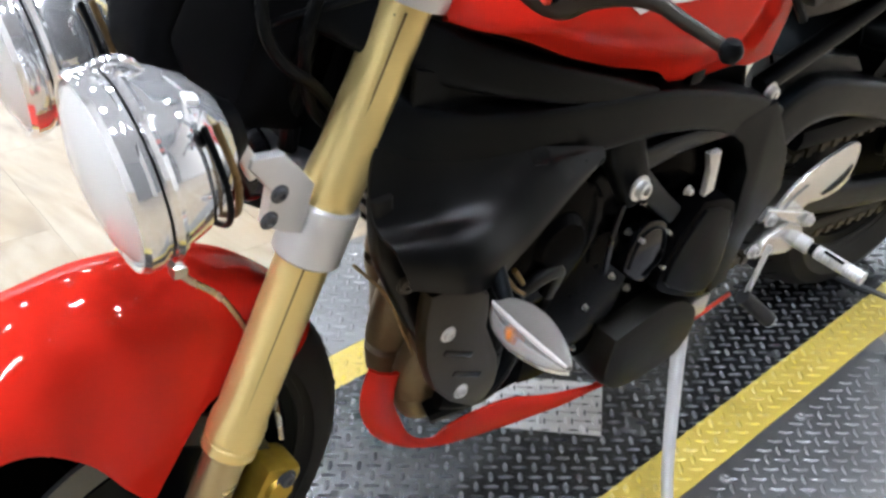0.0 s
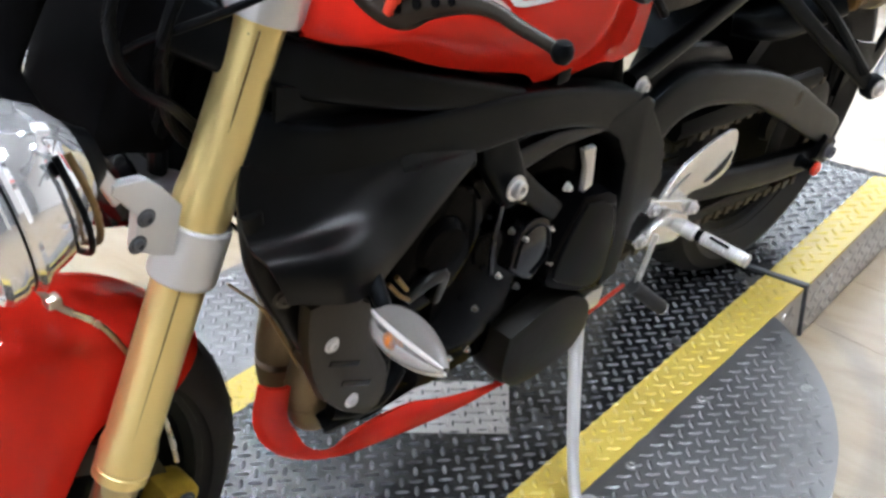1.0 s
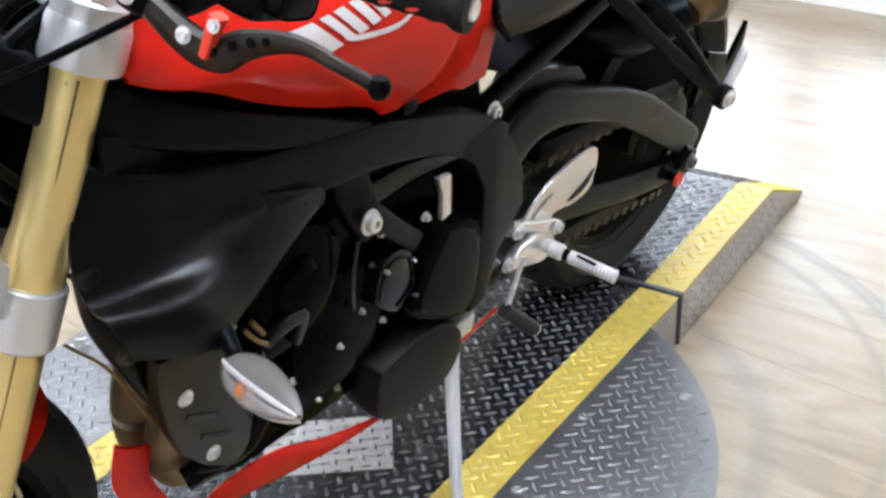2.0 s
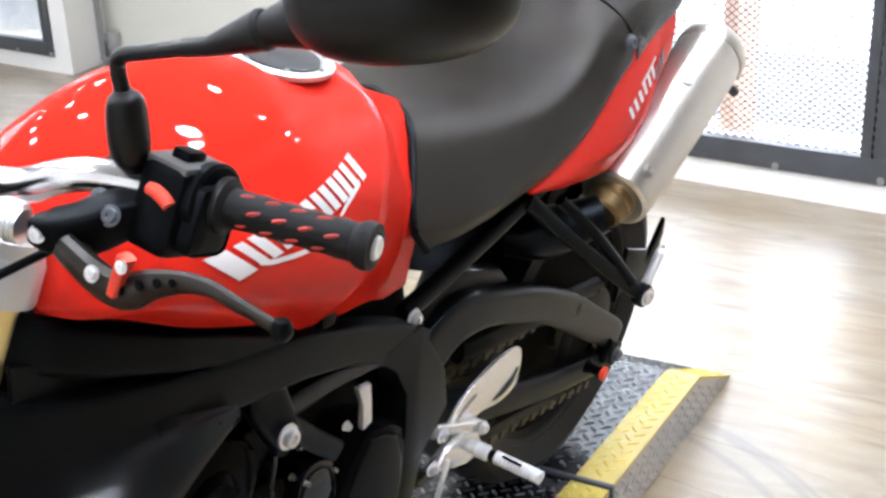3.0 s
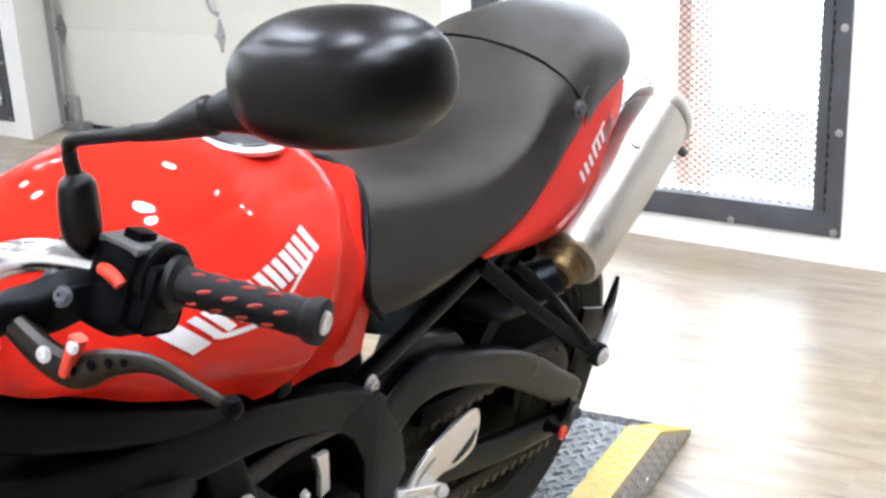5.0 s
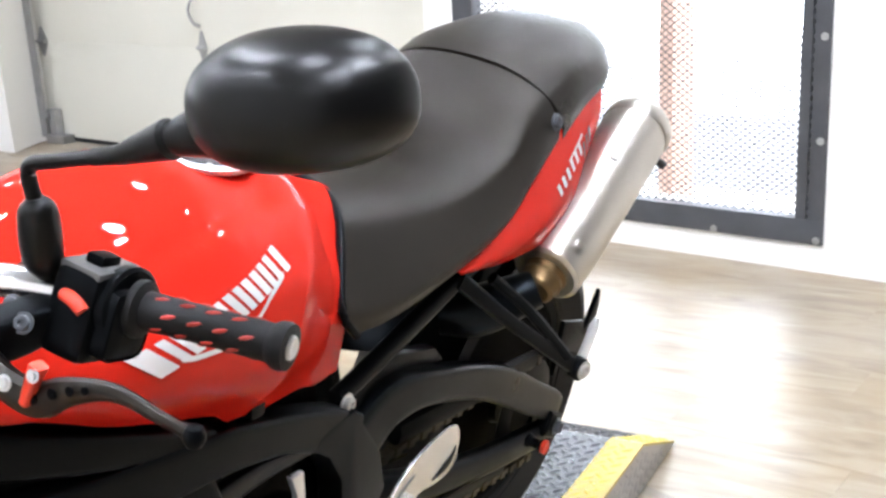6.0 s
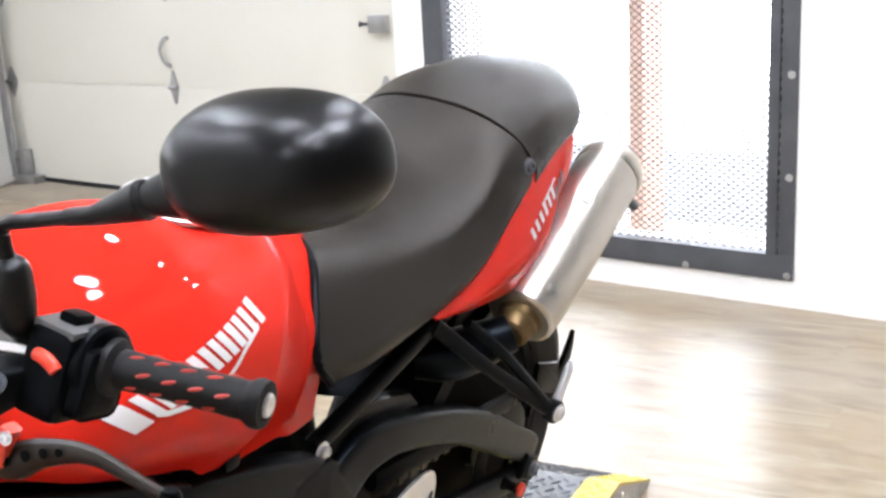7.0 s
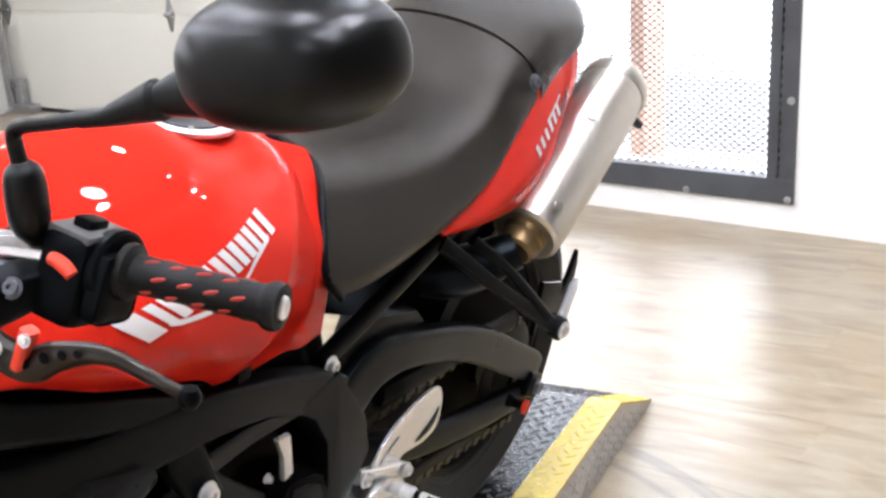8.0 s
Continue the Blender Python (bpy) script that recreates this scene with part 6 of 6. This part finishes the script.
def mirror(s):
    part("mirror_stem", tube(side([(-0.396, -0.205, 0.928), (-0.400, -0.205, 0.944), (-0.402, -0.203, 0.976), (-0.403, -0.202, 0.986)], s), [0.0085, 0.0145, 0.0135, 0.0065], 14), MIRROR_BLACK, bike)
    part("mirror_arm", tube(side([(-0.403, -0.202, 0.982), (-0.405, -0.199, 1.000), (-0.405, -0.203, 1.0105), (-0.405, -0.230, 1.020), (-0.405, -0.282, 1.038)], s), [0.0058, 0.0056, 0.0056, 0.0052, 0.0052], 12), MIRROR_BLACK, bike, "black cranked mirror arm")
    boot = part("arm_boot", tube(side([(-0.405, -0.262, 1.031), (-0.405, -0.285, 1.0385), (-0.404, -0.306, 1.049), (-0.403, -0.326, 1.059), (-0.4025, -0.329, 1.0605)], s), [0.0060, 0.0066, 0.0100, 0.0132, 0.0110], 14, smooth=1), MIRROR_BLACK, bike, "tapered black rubber boot")
    part("boot_neck", tube(side([(-0.403, -0.326, 1.059), (-0.402, -0.333, 1.062), (-0.399, -0.350, 1.069), (-0.396, -0.378, 1.078), (-0.388, -0.405, 1.083)], s), [0.0090, 0.0118, 0.0160, 0.0200, 0.0180], 16), MIRROR_BLACK, boot)
    m = Matrix.Translation((-0.385, -0.408 * s, 1.0985)) @ pose(0, 0, 0, -14 * s, 0, 8 * s) @ Matrix.Diagonal((1, 0.885, 0.97, 1))
    rows = []
    for x, ry, rz in ((-0.052, 0.012, 0.007), (-0.047, 0.040, 0.022), (-0.032, 0.064, 0.034), (-0.010, 0.077, 0.041), (0.010, 0.080, 0.043), (0.015, 0.074, 0.039)):
        ring = []
        for k in range(49):
            t = 2 * math.pi * k / 48
            cy, sz = math.cos(t), math.sin(t)
            y, z = ry * math.copysign(abs(cy) ** 0.86, cy), rz * math.copysign(abs(sz) ** 0.84, sz)
            z *= 1.0 + 0.05 * (y / 0.08)          # a little fuller at its inner end
            ring.append(m @ Vector((x, y * s, z)))
        rows.append(ring)
    h = part("mirror_housing", skin(rows, 4, 1, 0, None, True), MIRROR_BLACK, bike, "black oval mirror housing")
    part("mirror_glass", lathe([(0.0, 0.0), (0.036, 0.0), (0.036, 0.002), (0, 0.002)], m @ pose(0.0155, 0, 0) @ pose(0, 0, 0, 0, 90, 0) @ Matrix.Diagonal((1, 1.9, 1, 1)), 32), CHROME, h, "mirror glass")


both(mirror)


# front indicators
def indicator(s):
    a, b = Vector((-0.402, -0.195 * s, 0.600)), Vector((-0.414, -0.236 * s, 0.574))
    part("indicator_stalk", tube([a, b], [0.010, 0.007], 12), BLACK, bike)
    out, face, wide = Vector((-0.309, -0.937 * s, 0.159)), Vector((-0.539, 0.311 * s, 0.783)), Vector((-0.783, 0.156 * s, -0.602))
    o = Vector((-0.413, -0.233 * s, 0.570))
    prof = ((-0.004, 0.006, 0.005), (0.006, 0.014, 0.010), (0.025, 0.0205, 0.014), (0.050, 0.0215, 0.015), (0.078, 0.0165, 0.012), (0.098, 0.009, 0.007), (0.108, 0.003, 0.003))

    def half(t0, t1):
        return [[o + out * u + wide * (w * math.cos(t0 + (t1 - t0) * k / 10) + 0.10 * (0.05 - u)) + face * (h * math.sin(t0 + (t1 - t0) * k / 10)) for k in range(11)] for u, w, h in prof]
    sh = part("indicator", skin(half(radians(80), radians(300)), 4, 1, 0.0015), LENS_GREY, bike, "clear-lens front indicator")
    part("lens", skin(half(radians(-60), radians(80)), 4, 1, 0.0012), CLEAR, sh, "clear plastic lens")
    rows = half(radians(80), radians(90))
    part("edge_strip", tube([r[0] + face * 0.0006 for r in rows], [0.001, 0.0018, 0.0022, 0.0022, 0.0022, 0.0018, 0.001], 8), WHITE_DECAL, sh, "pale edge of the lens")
    part("lamp_tray", skin([[p + face * -0.004 for p in r[::5]] for r in half(radians(-20), radians(60))], 3, 3, 0.001), REFLECTOR, sh)
    part("bulb", lathe([(0, -0.009), (0.006, -0.008), (0.0082, 0.0), (0.006, 0.007), (0, 0.009)], frame_to(o + out * 0.046 + wide * 0.010 + face * 0.0058, out), 16), ORANGE, sh, "orange bulb")


both(indicator)

fit = part("hose_fitting", tube([(-0.340, -0.168, 0.520), (-0.325, -0.170, 0.500), (-0.311, -0.170, 0.487)], 0.0024, 8), BRASS, bike, "small brass hose fitting")
part("fitting_tee", tube([(-0.334, -0.172, 0.528), (-0.318, -0.172, 0.505)], 0.0028, 8), BRASS, fit)
part("control_cable", tube([(-0.560, -0.11, 0.90), (-0.577, -0.105, 0.847), (-0.577, -0.10, 0.821), (-0.570, -0.10, 0.792), (-0.552, -0.10, 0.766), (-0.525, -0.095, 0.742), (-0.49, -0.08, 0.70)], 0.0050, 10), BLACK, bike)


part("breather_hose", tube([(-0.405, -0.168, 0.392), (-0.380, -0.176, 0.386), (-0.349, -0.176, 0.381), (-0.322, -0.172, 0.398), (-0.311, -0.168, 0.428), (-0.318, -0.158, 0.470)], 0.0105, 12), BLACK, bike)


# ---- decals on the painted panels: plain bars in the colour of the lettering ----
from mathutils.bvhtree import BVHTree


def decal(name, quad_rows, target, mat, parent, label="", lift=0.0012):
    """Lays a small sheet of (x, z) points on the left flank of target."""
    me = target.data
    tree = BVHTree.FromPolygons([v.co for v in me.vertices], [p.vertices for p in me.polygons])
    bm = bmesh.new()
    rows = []
    for r in quad_rows:
        line = []
        for x, z in r:
            hit, nor, _, _ = tree.ray_cast(Vector((x, -0.6, z)), Vector((0, 1, 0)))
            if hit is None:
                hit, nor = Vector((x, -0.15, z)), Vector((0, -1, 0))
            line.append(hit + Vector((0, -1, 0.3)).normalized() * lift)
        rows.append(line)
    grid_faces(bm, rows)
    return part(name, bm, mat, parent, label)


def bar(x0, z0, x1, z1, w0, w1=None, n=6):
    """A straight bar as rows of two or three points."""
    w1 = w1 if w1 is not None else w0
    d = Vector((x1 - x0, z1 - z0)).normalized()
    p = Vector((-d.y, d.x))
    out = []
    for k in range(n + 1):
        t = k / n
        w = (w0 + (w1 - w0) * t) / 2
        c = Vector((x0 + (x1 - x0) * t, z0 + (z1 - z0) * t))
        out.append([tuple(c + p * w * q) for q in (-1, 0, 1)])
    return out


# upright strokes along the tank's flank, stepping up towards the seat, with a curved underline
A0, A1 = Vector((-0.319, 0.821)), Vector((-0.122, 0.864))       # along their tops
B0, B1 = Vector((-0.288, 0.7965)), Vector((-0.1075, 0.8413))    # along their feet
STROKES = ((0.020, 0.135), (0.170, 0.222), (0.246, 0.306), (0.336, 0.392), (0.414, 0.462), (0.500, 0.548), (0.572, 0.618), (0.638, 0.680), (0.698, 0.742), (0.762, 0.806), (0.822, 0.862), (0.882, 0.922), (0.950, 0.994))
for u0, u1 in STROKES:
    rows = []
    for i in range(7):
        t = i / 6
        row = []
        for j in range(3):
            u = u0 + (u1 - u0) * j / 2
            p = (A0.lerp(A1, u)).lerp(B0.lerp(B1, u), t)
            row.append((p.x, p.y - 0.004 * math.sin(math.pi * u)))
        rows.append(row)
    decal("lettering_bar", rows, tank, WHITE_DECAL, tank, "white lettering block")
swoosh = spline([(-0.262, 0.807), (-0.242, 0.8015), (-0.195, 0.799), (-0.165, 0.811), (-0.146, 0.8255), (-0.122, 0.839)], 6)
rows = [[(p[0], p[1] - 0.0026), (p[0], p[1] + 0.0026)] for p in swoosh]
decal("underline", rows, tank, WHITE_DECAL, tank, "white curved underline")
panel = [o for o in bpy.data.objects if o.name.startswith("tail_panel")][0]
for k in range(6):
    x, z = 0.508 + 0.0145 * k, 0.7655 + 0.0083 * k
    decal("lettering_bar", bar(x - 0.007, z + 0.009 + 0.0004 * k, x + 0.004, z - 0.007, 0.0078, n=3), panel, WHITE_DECAL, panel, "white lettering block")
decal("lettering_line", bar(0.540, 0.800, 0.588, 0.829, 0.0042), panel, WHITE_DECAL, panel, "white line over the lettering")
for k in range(3):
    x, z = 0.598 + 0.0125 * k, 0.803 + 0.0085 * k
    decal("lettering_bar", bar(x - 0.006, z + 0.014, x + 0.004, z - 0.012, 0.0085, n=3), panel, DARK_DECAL, panel, "dark lettering block")
